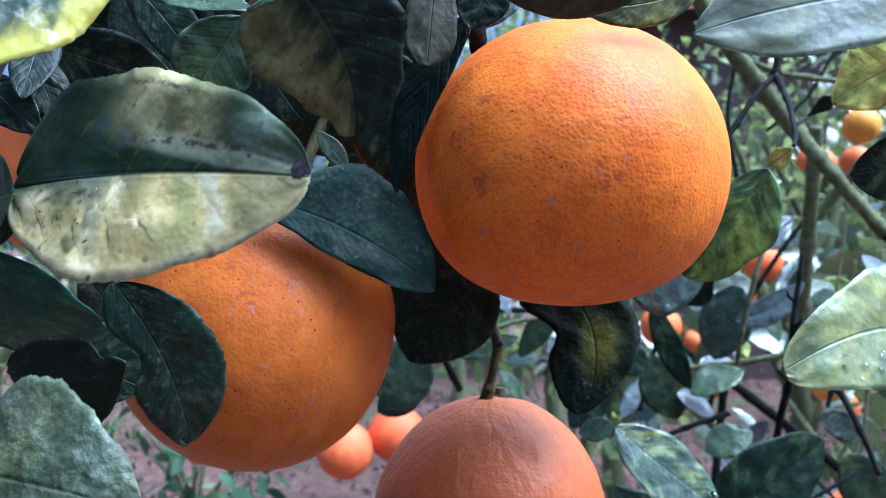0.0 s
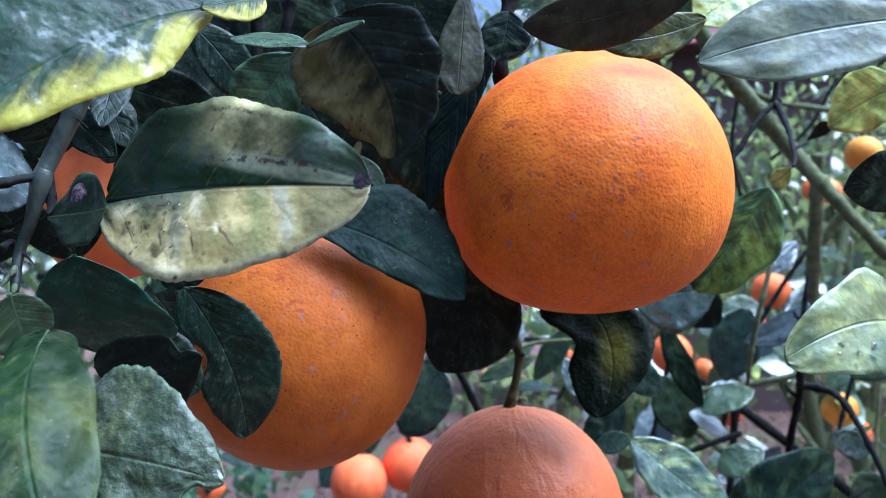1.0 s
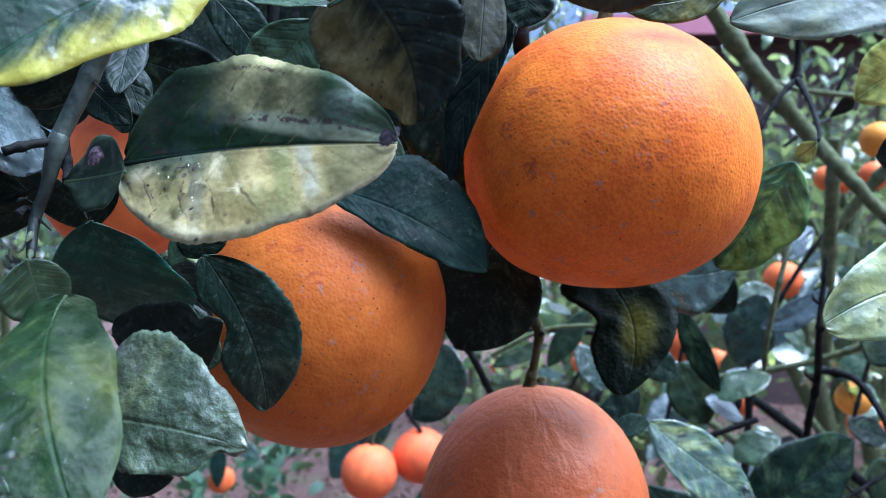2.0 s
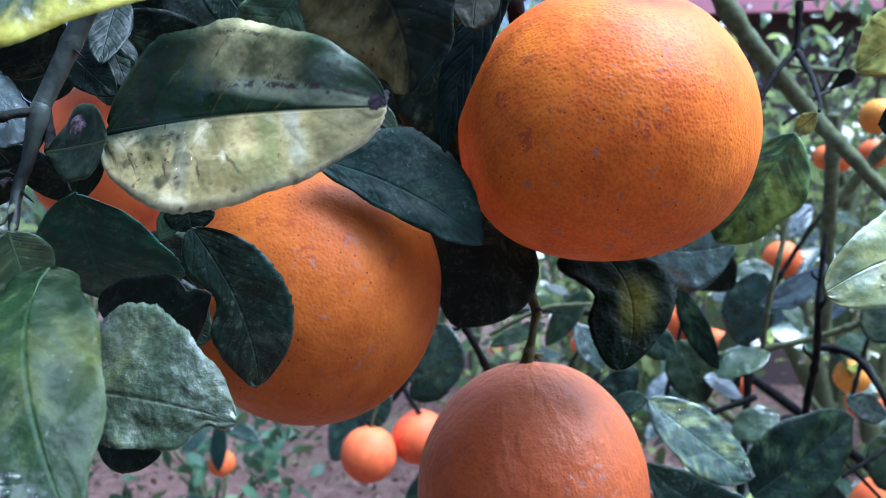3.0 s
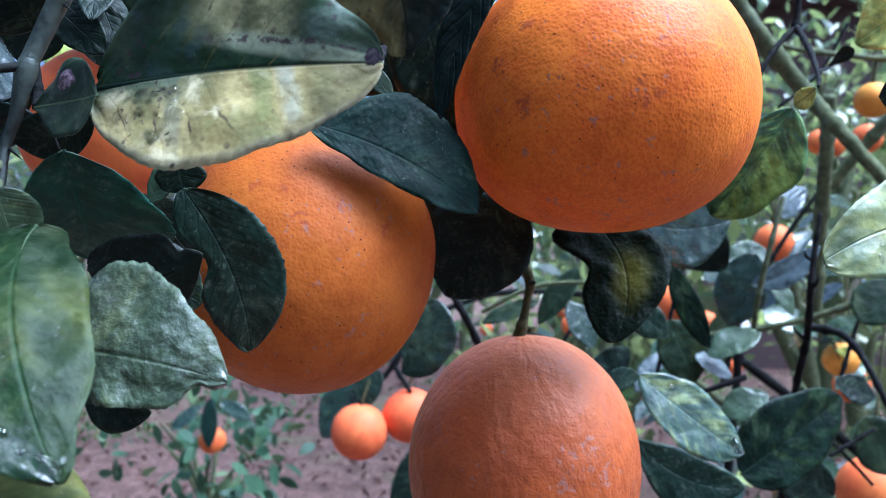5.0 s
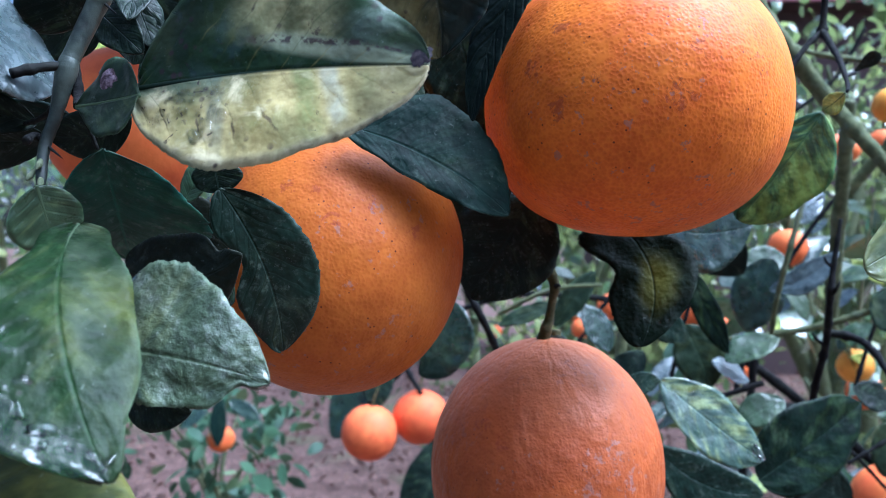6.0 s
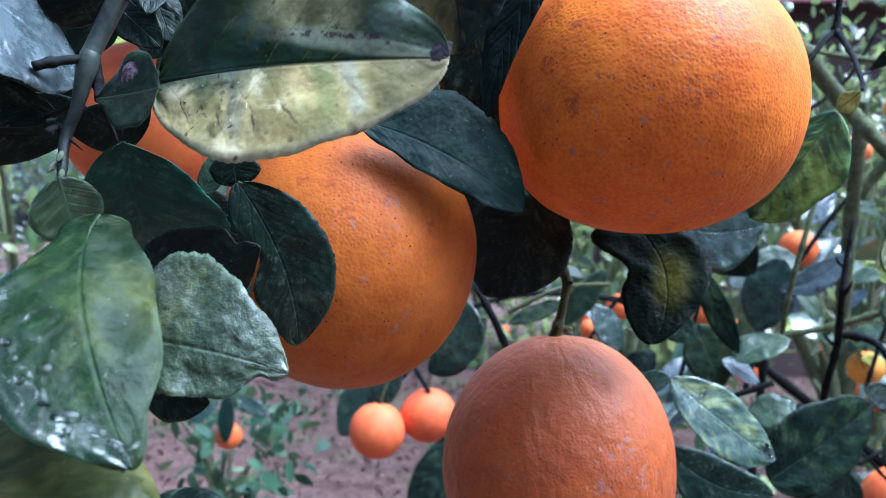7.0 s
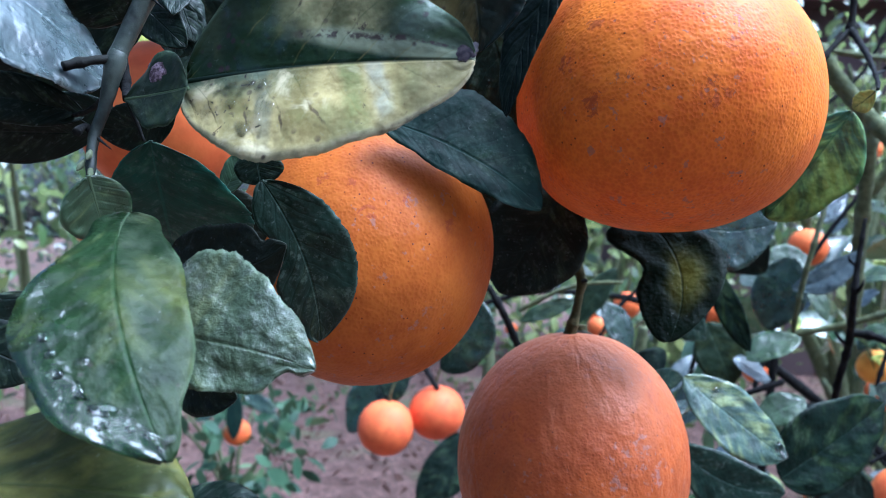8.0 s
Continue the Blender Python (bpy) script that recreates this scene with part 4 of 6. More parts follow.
leaf(lb, "leaf", (-0.0892, 0.1598, 1.0749), (-0.0611, 0.1505, 1.0779), (-0.276, -0.943, -0.184), 0.0200, 0.042, -0.328, -0.132, 0.02, 0.438, "brown", -0.036, 1, 0.802, ((0.8, 1, 0.3, 0.05), (0.35, 1, -0.02, 0.14), (0.65, 1, -0.08, 0.14), (0.88, 1, 0.13, 0.09), (0.88, -1, -0.02, 0.09)), "curled dead-brown leaf edge")
leaf(lb, "leaf", (-0.0715, 0.1692, 1.0928), (-0.0613, 0.1885, 1.0530), (0.370, -0.904, -0.214), 0.0222, 0.060, 0.140, 0.065, 0.02, 0.466, "dark2", 0.153, 1, 0.614, ((0.42, -1, 0.3, 0.09), (0.35, 1, 0.04, 0.14), (0.35, -1, 0.38, 0.14), (0.88, 1, -0.07, 0.09), (0.88, -1, 0.02, 0.09)), "dark green leaf with a wavy notched edge")
leaf(lb, "petiole_wing", (-0.0743, 0.1729, 1.1009), (-0.0733, 0.1748, 1.0921), (0.121, -0.889, 0.442), 0.0119, 0.001, 0.107, 0.009, 0.02, 0.577, "dark", 0.001, 1, 0.632, ((0.35, -1, -0.03, 0.14), (0.65, 1, -0.02, 0.14), (0.65, -1, 0.09, 0.14), (0.88, -1, -0.05, 0.09)))
leaf(lb, "leaf", (-0.0906, 0.2000, 1.0912), (-0.0837, 0.2000, 1.1041), (-0.194, -0.975, 0.104), 0.0080, 0, 0.1, 0, 0, 0.5, "pale", 0.00, 1, 0.7, ())
leaf(lb, "leaf", (-0.0945, 0.1750, 1.1102), (-0.1161, 0.1780, 1.1064), (-0.053, -0.907, -0.419), 0.0126, 0, 0.1, 0.1, 0.03, 0.5, "dark", 0.00, -1, 0.7, ())
leaf(lb, "leaf", (-0.1273, 0.1459, 1.1358), (-0.1093, 0.1712, 1.1179), (0.748, -0.366, 0.553), 0.0345, 0.027, -0.001, 0.003, 0.02, 0.440, "sheen", -0.254, -1, 0.506, ((0.35, 1, -0.1, 0.14), (0.65, 1, 0.09, 0.14), (0.65, -1, 0.06, 0.14), (0.88, 1, -0.05, 0.09)), "dark leaf with a pale sky sheen painted in")
leaf(lb, "leaf", (-0.1152, 0.1720, 1.1082), (-0.1406, 0.1550, 1.1109), (0.558, -0.830, 0.022), 0.0118, 0.03, 0.2, -0.03, 0.02, 0.5, "dark", 0.00, -1, 0.7, ())
leaf(lb, "leaf", (-0.1154, 0.1780, 1.1050), (-0.1503, 0.1650, 1.1043), (0.305, -0.790, -0.533), 0.0164, 0.03, 0.1, 0, 0.02, 0.5, "dark", 0.00, -1, 0.7, ())
leaf(lb, "leaf", (-0.1064, 0.1780, 1.1335), (-0.1146, 0.1650, 1.1414), (0.350, -0.637, -0.687), 0.0215, 0.03, 0.1, 0, 0.02, 0.5, "dark", 0.00, -1, 0.7, ())
leaf(lb, "leaf", (-0.1100, 0.1850, 1.1413), (-0.0955, 0.1850, 1.1277), (0.051, -0.997, 0.054), 0.0108, 0.03, 0.1, 0, 0.02, 0.5, "dark", 0.00, 1, 0.7, ())
leaf(lb, "leaf", (-0.1060, 0.2000, 1.1507), (-0.0988, 0.2000, 1.1329), (0.510, -0.835, 0.207), 0.0115, 0.03, 0.1, 0, 0.02, 0.5, "dark", 0.00, 1, 0.7, ())
leaf(lb, "leaf", (-0.1007, 0.2000, 1.1591), (-0.0973, 0.1800, 1.1344), (0.278, -0.727, 0.628), 0.0107, 0.03, 0.1, 0, 0.02, 0.5, "dark", 0.00, -1, 0.7, ())
leaf(lb, "leaf", (-0.0585, 0.1479, 1.1542), (-0.0949, 0.1154, 1.1218), (0.439, -0.846, 0.302), 0.0263, 0.020, 0.135, -0.053, 0.02, 0.510, "yellowedge", -0.067, -1, 0.685, ((0.3, 1, -0.55, 0.35), (0.1, -1, 0.18, 0.12), (0.35, -1, -0.08, 0.14), (0.65, -1, 0.14, 0.14), (0.88, -1, -0.06, 0.09)), "glossy leaf yellowing along its edge")
leaf(lb, "petiole_wing", (-0.0475, 0.1500, 1.1569), (-0.0590, 0.1420, 1.1521), (0.351, -0.798, 0.491), 0.0122, 0, 0.1, 0, 0.0, 0.45, "yellowedge", 0.00, -1, 0.7, ())
leaf(lb, "leaf", (-0.1214, 0.1100, 1.0387), (-0.0675, 0.1150, 1.0351), (0.095, -0.344, 0.934), 0.0401, 0.06, 0.1, -0.03, 0.03, 0.55, "olive", 0.00, 1, 0.7, (), "olive-brown leaf with yellow patches")
leaf(lb, "leaf", (-0.0776, 0.1300, 1.0303), (-0.0607, 0.1300, 1.0312), (-0.040, -0.671, 0.740), 0.0072, 0.05, 0.1, 0, 0.03, 0.5, "dark", 0.00, 1, 0.7, ())
leaf(lb, "leaf", (-0.1331, 0.1500, 1.0584), (-0.1184, 0.1600, 1.0486), (0.598, -0.797, 0.080), 0.0148, 0.05, 0.1, 0, 0.03, 0.5, "dark", 0.00, 1, 0.7, ())
leaf(lb, "leaf", (-0.0856, 0.1500, 1.0532), (-0.0681, 0.1400, 1.0478), (-0.501, -0.865, -0.020), 0.0146, 0.05, 0.1, 0, 0.03, 0.5, "dark", 0.00, 1, 0.7, ())
leaf(cb, "leaf", (-0.0367, 0.1808, 1.1632), (-0.0211, 0.1895, 1.1276), (-0.198, -0.955, -0.220), 0.0416, 0.007, -0.114, 0.132, 0.02, 0.355, "under", -0.031, 1, 0.554, ((0.1, -1, -0.09, 0.12), (0.35, 1, 0.15, 0.14), (0.35, -1, -0.08, 0.14), (0.65, 1, 0.15, 0.14), (0.65, -1, 0.12, 0.14), (0.88, 1, -0.19, 0.09), (0.88, -1, 0.33, 0.09)), "drooping leaf showing its dull yellow-brown underside")
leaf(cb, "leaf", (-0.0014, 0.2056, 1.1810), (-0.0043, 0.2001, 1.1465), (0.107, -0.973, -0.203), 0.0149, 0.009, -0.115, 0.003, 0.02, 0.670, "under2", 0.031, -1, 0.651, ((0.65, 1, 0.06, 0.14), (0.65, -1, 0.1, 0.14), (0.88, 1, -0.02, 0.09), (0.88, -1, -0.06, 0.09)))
leaf(cb, "leaf", (0.0071, 0.2142, 1.1638), (-0.0128, 0.2145, 1.1152), (-0.472, -0.877, -0.093), 0.0128, 0.027, 0.172, -0.065, 0.02, 0.405, "ribbed", -0.112, -1, 0.629, ((0.35, -1, -0.05, 0.14), (0.65, -1, 0.07, 0.14), (0.88, -1, -0.04, 0.09)), "dark leaf with raised side veins")
leaf(cb, "leaf", (-0.0511, 0.2083, 1.1138), (-0.0022, 0.2137, 1.0886), (0.100, -0.860, 0.501), 0.0295, 0.023, 0.156, 0.066, 0.02, 0.565, "dark5", 0.294, 1, 0.674, ((0.1, 1, 0.03, 0.12), (0.1, -1, -0.03, 0.12), (0.35, 1, -0.18, 0.14), (0.35, -1, 0.05, 0.14), (0.65, 1, 0.03, 0.14), (0.65, -1, 0.11, 0.14), (0.88, 1, 0.02, 0.09), (0.88, -1, -0.05, 0.09)), "dark bluish-green leaf")
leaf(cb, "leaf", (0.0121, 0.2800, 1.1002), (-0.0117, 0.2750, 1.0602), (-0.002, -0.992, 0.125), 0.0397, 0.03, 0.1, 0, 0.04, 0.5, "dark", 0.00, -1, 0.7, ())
leaf(cb, "leaf", (-0.0590, 0.1650, 1.1529), (-0.0389, 0.1580, 1.1485), (-0.020, -0.570, 0.821), 0.0102, 0.02, 0.05, 0, 0.01, 0.5, "pale", 0.00, 1, 0.7, (), "narrow leaf seen edge-on")
leaf(cb, "petiole_wing", (-0.0395, 0.1580, 1.1485), (-0.0255, 0.1500, 1.1515), (-0.503, -0.695, 0.514), 0.0036, 0.02, 0.05, 0, 0.01, 0.5, "pale", 0.00, 1, 0.7, ())
leaf(cb, "leaf", (-0.0510, 0.2000, 1.1595), (-0.0669, 0.2050, 1.1387), (-0.130, -0.982, -0.136), 0.0226, 0.02, 0.1, 0, 0.02, 0.55, "pale", 0.00, -1, 0.7, (), "dull grey-green leaf")
leaf(cb, "leaf", (-0.0811, 0.2000, 1.1690), (-0.0648, 0.2100, 1.1465), (0.385, -0.914, -0.128), 0.0143, 0.02, 0.1, 0.05, 0.02, 0.5, "dark2", 0.00, 1, 0.7, ())
leaf(cb, "leaf", (-0.0352, 0.2200, 1.1330), (-0.0268, 0.2200, 1.1225), (0.218, -0.952, 0.213), 0.0060, 0, 0.1, 0, 0, 0.5, "glossy2", 0.00, 1, 0.7, ())
leaf(cb, "leaf", (0.0594, 0.1780, 1.1721), (0.0118, 0.1700, 1.1564), (0.321, -0.738, -0.593), 0.0189, 0.02, -0.1, 0.06, 0.02, 0.5, "under2", 0.00, -1, 0.7, (), "underside of an overhanging leaf, shade painted in")
leaf(cb, "leaf", (0.0705, 0.2100, 1.1712), (0.0348, 0.2000, 1.1617), (0.296, -0.948, -0.114), 0.0124, 0.02, 0.1, 0.05, 0.02, 0.5, "olive", 0.00, -1, 0.7, ())
leaf(cb, "leaf", (0.0115, 0.2100, 1.1745), (0.0079, 0.2100, 1.1592), (-0.082, -0.996, 0.019), 0.0153, 0.02, 0.1, 0.05, 0.02, 0.5, "dark", 0.00, -1, 0.7, ())
leaf(cb, "leaf", (0.0422, 0.2814, 1.0882), (0.0459, 0.2589, 1.0452), (-0.045, -0.976, -0.214), 0.0374, 0.028, 0.130, 0.171, 0.02, 0.350, "dark3", -0.122, 1, 0.539, ((0.42, -1, 0.35, 0.16), (0.1, 1, 0.06, 0.12), (0.1, -1, -0.14, 0.12), (0.35, 1, 0.02, 0.14), (0.35, -1, 0.06, 0.14), (0.65, -1, 0.03, 0.14)), "dark leaf with a dim yellow blotch")
leaf(cb, "leaf", (0.1181, 0.2827, 1.1290), (0.0905, 0.2926, 1.0896), (-0.049, -0.864, 0.501), 0.0282, 0.026, 0.089, 0.017, 0.02, 0.505, "rleaf", 0.206, -1, 0.571, ((0.35, 1, 0.06, 0.14), (0.35, -1, -0.05, 0.14), (0.65, -1, 0.13, 0.14), (0.88, -1, -0.04, 0.09)), "green leaf with yellow-green patches, its lit side painted in")
leaf(cb, "petiole_wing", (0.1262, 0.2822, 1.1364), (0.1207, 0.2887, 1.1310), (-0.050, -0.863, 0.502), 0.0090, -0.004, 0.092, 0.034, 0.02, 0.566, "mottled2", 0.057, -1, 0.700, ())
leaf(cb, "leaf", (0.0928, 0.4200, 1.0909), (0.1404, 0.4100, 1.0911), (-0.201, -0.950, 0.240), 0.0446, 0.03, 0.1, -0.1, 0.02, 0.5, "sheen2", 0.00, 1, 0.7, ())
leaf(cb, "leaf", (0.1142, 0.1620, 1.1547), (0.0538, 0.1680, 1.1462), (-0.134, -0.951, 0.279), 0.0258, 0.03, 0.15, -0.03, 0.03, 0.55, "greytop", 0.00, -1, 0.7, (), "pale grey-green leaf with a thin powdery film")
leaf(cb, "leaf", (0.1615, 0.2687, 1.1647), (0.1432, 0.2866, 1.1532), (-0.050, -0.864, 0.502), 0.0300, 0.003, 0.106, -0.056, 0.02, 0.415, "mottled2", -0.095, -1, 0.756, (), "yellow-green mottled leaf with a backlit glow painted in")
leaf_pale = leaf(cb, "leaf", (0.1085, 0.1741, 1.0798), (0.0683, 0.1568, 1.0753), (0.276, -0.904, 0.326), 0.0246, 0.110, 0.161, -0.093, 0.02, 0.380, "mottled3", 0.062, -1, 0.482, ((0.35, 1, -0.13, 0.14), (0.65, 1, 0.11, 0.14), (0.88, 1, 0.07, 0.09), (0.88, -1, 0.02, 0.09)), "glossy leaf mottled pale yellow, wet highlights")
leaf(cb, "leaf", (0.1343, 0.2100, 1.1254), (0.1095, 0.2100, 1.1198), (0.076, -0.939, -0.336), 0.0195, 0.03, 0.1, -0.0, 0.05, 0.5, "dark", 0.00, -1, 0.7, ())
leaf(cb, "leaf", (0.1661, 0.3604, 1.1596), (0.1755, 0.3499, 1.1675), (-0.550, -0.833, -0.063), 0.0071, -0.003, 0.102, 0.006, 0.02, 0.768, "dark", 0.048, 1, 0.723, ((0.35, 1, 0.02, 0.14), (0.65, 1, -0.02, 0.14), (0.65, -1, 0.02, 0.14)))
leaf_banded = leaf(rb, "leaf", (0.0843, 0.3822, 1.0127), (0.1349, 0.3801, 0.9733), (0.187, -0.896, 0.402), 0.0330, 0.022, 0.094, -0.027, 0.02, 0.510, "mottled4", -0.061, 1, 0.686, ((0.35, 1, -0.06, 0.14), (0.35, -1, 0.06, 0.14), (0.65, 1, 0.05, 0.14), (0.88, 1, 0.02, 0.09), (0.88, -1, -0.05, 0.09)), "leaf with yellow bands between green veins")
leaf(rb, "petiole_wing", (0.0680, 0.3900, 1.0082), (0.0848, 0.3840, 1.0126), (-0.407, -0.745, 0.529), 0.0127, 0, 0.1, 0, 0, 0.5, "dark2", 0.00, 1, 0.7, ())
leaf(rb, "leaf", (0.1633, 0.4594, 0.9399), (0.2348, 0.4807, 0.9822), (0.197, -0.973, 0.118), 0.0534, 0.019, 0.197, -0.003, 0.02, 0.405, "dark4", 0.082, 1, 0.678, ((0.1, 1, -0.13, 0.12), (0.35, 1, 0.04, 0.14), (0.35, -1, 0.02, 0.14), (0.65, 1, 0.12, 0.14), (0.65, -1, 0.03, 0.14), (0.88, 1, -0.03, 0.09), (0.88, -1, -0.02, 0.09)), "large dark green leaf")
leaf(rb, "leaf", (0.0986, 0.4501, 0.9630), (0.1547, 0.4300, 0.9405), (-0.220, -0.953, 0.208), 0.0329, 0.031, 0.101, -0.132, 0.02, 0.542, "dark2", -0.088, 1, 0.707, ((0.1, 1, 0.04, 0.12), (0.1, -1, 0.02, 0.12), (0.35, 1, -0.04, 0.14), (0.35, -1, -0.03, 0.14), (0.65, 1, 0.04, 0.14)))
leaf(rb, "leaf", (0.2601, 0.5620, 1.0759), (0.2183, 0.5833, 1.0461), (-0.621, -0.643, 0.447), 0.0231, 0.011, 0.282, 0.107, 0.02, 0.528, "sheen", 0.104, -1, 0.755, ((0.35, 1, 0.02, 0.14), (0.65, -1, -0.09, 0.14), (0.88, -1, 0.11, 0.09)), "leaf with a pale blue sheen painted in")
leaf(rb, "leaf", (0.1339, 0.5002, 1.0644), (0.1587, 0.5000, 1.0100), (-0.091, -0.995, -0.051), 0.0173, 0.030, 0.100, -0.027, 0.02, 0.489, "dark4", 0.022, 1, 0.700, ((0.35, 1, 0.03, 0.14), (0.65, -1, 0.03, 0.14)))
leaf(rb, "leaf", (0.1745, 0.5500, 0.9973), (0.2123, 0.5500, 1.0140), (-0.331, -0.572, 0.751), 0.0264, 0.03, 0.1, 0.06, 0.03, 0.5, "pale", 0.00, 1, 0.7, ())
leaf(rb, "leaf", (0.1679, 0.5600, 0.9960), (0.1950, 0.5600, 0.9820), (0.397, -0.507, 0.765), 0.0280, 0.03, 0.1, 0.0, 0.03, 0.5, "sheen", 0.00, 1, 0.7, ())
leaf(rb, "leaf", (0.1544, 0.5800, 1.0210), (0.1714, 0.5700, 0.9757), (-0.190, -0.971, 0.143), 0.0360, 0.03, 0.1, 0.0, 0.03, 0.5, "glossy2", 0.00, 1, 0.7, ())
leaf(rb, "leaf", (0.2462, 0.6500, 1.0695), (0.2258, 0.6500, 1.0080), (-0.550, -0.815, 0.183), 0.0444, 0.03, 0.1, -0.0, 0.03, 0.5, "sheen2", 0.00, -1, 0.7, ())
leaf(rb, "leaf", (0.2329, 0.6800, 1.0644), (0.2727, 0.6800, 1.0686), (-0.050, -0.878, 0.476), 0.0302, 0.03, 0.1, 0.0, 0.03, 0.5, "pale", 0.00, 1, 0.7, ())
leaf(rb, "leaf", (0.2998, 0.6200, 0.9667), (0.3309, 0.6200, 0.9526), (0.161, -0.921, 0.355), 0.0250, 0.03, 0.1, 0.0, 0.03, 0.5, "dark", 0.00, 1, 0.7, ())
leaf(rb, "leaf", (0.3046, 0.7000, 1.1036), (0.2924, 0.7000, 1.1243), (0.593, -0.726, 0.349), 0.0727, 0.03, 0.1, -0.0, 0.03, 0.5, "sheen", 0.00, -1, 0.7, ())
leaf(rb, "leaf", (0.2020, 0.6000, 0.9434), (0.2374, 0.6000, 0.9604), (-0.302, -0.713, 0.632), 0.0291, 0.03, 0.1, 0.0, 0.03, 0.5, "pale", 0.00, 1, 0.7, ())
leaf(rb, "leaf", (0.2635, 0.5500, 0.8972), (0.2200, 0.5500, 0.9200), (0.031, -0.998, 0.059), 0.0363, 0.03, 0.1, -0.0, 0.03, 0.5, "dark", 0.00, -1, 0.7, ())
leaf(rb, "leaf", (0.3086, 0.6000, 1.0161), (0.3442, 0.6000, 1.0461), (-0.512, -0.606, 0.608), 0.0456, 0.03, 0.1, 0.0, 0.03, 0.5, "glossy2", 0.00, 1, 0.7, ())
leaf(rb, "leaf", (0.3111, 0.6000, 0.9415), (0.3360, 0.6000, 0.8974), (0.017, -1.000, 0.009), 0.0420, 0.03, 0.1, 0.0, 0.03, 0.5, "glossy2", 0.00, 1, 0.7, ())
leaf(rb, "leaf", (0.1597, 0.6000, 1.1049), (0.2047, 0.6000, 1.0577), (-0.279, -0.923, -0.266), 0.0448, 0.03, 0.1, 0.0, 0.03, 0.5, "dark", 0.00, 1, 0.7, ())
leaf(rb, "leaf", (-0.0186, 0.5000, 1.0433), (-0.0325, 0.5000, 0.9955), (-0.252, -0.965, 0.073), 0.0421, 0.03, 0.1, -0.0, 0.03, 0.5, "sheen2", 0.00, -1, 0.7, ())
leaf(rb, "leaf", (-0.0418, 0.5000, 0.9957), (-0.0118, 0.5000, 1.0136), (-0.102, -0.980, 0.170), 0.0223, 0.03, 0.1, 0.0, 0.03, 0.5, "dark", 0.00, 1, 0.7, ())
leaf(rb, "leaf", (0.0535, 0.5500, 1.0381), (0.0126, 0.5500, 1.0226), (-0.184, -0.853, 0.488), 0.0134, 0.03, 0.1, -0.0, 0.03, 0.5, "glossy2", 0.00, -1, 0.7, ())
leaf(rb, "leaf", (0.0905, 0.6000, 1.0600), (0.0587, 0.6000, 1.0165), (-0.325, -0.916, 0.237), 0.0206, 0.03, 0.1, -0.0, 0.03, 0.5, "glossy2", 0.00, -1, 0.7, ())
leaf(rb, "leaf", (0.1023, 0.6000, 0.9980), (0.0811, 0.6000, 1.0337), (0.431, -0.865, 0.256), 0.0269, 0.03, 0.1, -0.0, 0.03, 0.5, "sheen2", 0.00, -1, 0.7, ())
leaf(rb, "leaf", (0.1287, 0.6000, 0.9975), (0.0971, 0.6000, 0.9629), (-0.420, -0.823, 0.382), 0.0281, 0.03, 0.1, -0.0, 0.03, 0.5, "dark", 0.00, -1, 0.7, ())
leaf(rb, "leaf", (0.1141, 0.5500, 1.0369), (0.1458, 0.5500, 1.0120), (0.063, -0.995, 0.081), 0.0247, 0.03, 0.1, 0.0, 0.03, 0.5, "dark2", 0.00, 1, 0.7, ())
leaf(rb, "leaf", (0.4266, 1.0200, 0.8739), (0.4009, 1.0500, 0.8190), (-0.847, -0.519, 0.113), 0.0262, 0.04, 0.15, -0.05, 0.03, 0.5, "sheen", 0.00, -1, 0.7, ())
leaf(rb, "leaf", (0.4543, 0.8900, 1.1149), (0.3935, 0.8400, 1.1219), (0.635, -0.743, 0.210), 0.0150, 0.04, 0.15, -0.05, 0.03, 0.5, "pale", 0.00, -1, 0.7, ())
leaf(rb, "leaf", (0.2065, 0.7600, 0.9124), (0.1894, 0.8000, 0.8895), (-0.842, -0.052, 0.537), 0.0170, 0.04, 0.15, -0.05, 0.03, 0.5, "sheen2", 0.00, -1, 0.7, ())
leaf(rb, "leaf", (0.5408, 1.0800, 1.0482), (0.4730, 1.0500, 1.0350), (0.217, -0.760, 0.612), 0.0297, 0.04, 0.15, -0.05, 0.03, 0.5, "pale", 0.00, -1, 0.7, ())
leaf(rb, "leaf", (0.2460, 0.7700, 1.0394), (0.2781, 0.8000, 1.0449), (0.236, -0.413, 0.880), 0.0223, 0.04, 0.15, 0.05, 0.03, 0.5, "dark2", 0.00, 1, 0.7, ())
leaf(rb, "leaf", (0.3440, 1.0300, 1.0450), (0.3818, 1.0200, 1.0349), (-0.113, -0.884, 0.453), 0.0176, 0.04, 0.15, 0.05, 0.03, 0.5, "sheen", 0.00, 1, 0.7, ())
leaf(rb, "leaf", (0.4499, 0.8600, 1.0322), (0.4919, 0.8700, 1.0182), (0.259, -0.962, 0.090), 0.0118, 0.04, 0.15, 0.05, 0.03, 0.5, "sheen2", 0.00, 1, 0.7, ())
leaf(rb, "leaf", (0.3115, 0.7500, 0.8674), (0.3382, 0.7300, 0.8815), (-0.626, -0.342, 0.701), 0.0172, 0.04, 0.15, 0.05, 0.03, 0.5, "pale", 0.00, 1, 0.7, ())
leaf(rb, "leaf", (0.2634, 1.0200, 0.8746), (0.2281, 0.9900, 0.8502), (-0.204, -0.463, 0.863), 0.0236, 0.04, 0.15, -0.05, 0.03, 0.5, "sheen2", 0.00, -1, 0.7, ())
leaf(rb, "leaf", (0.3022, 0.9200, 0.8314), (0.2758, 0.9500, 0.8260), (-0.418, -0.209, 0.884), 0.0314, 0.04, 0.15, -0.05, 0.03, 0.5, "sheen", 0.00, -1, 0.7, ())
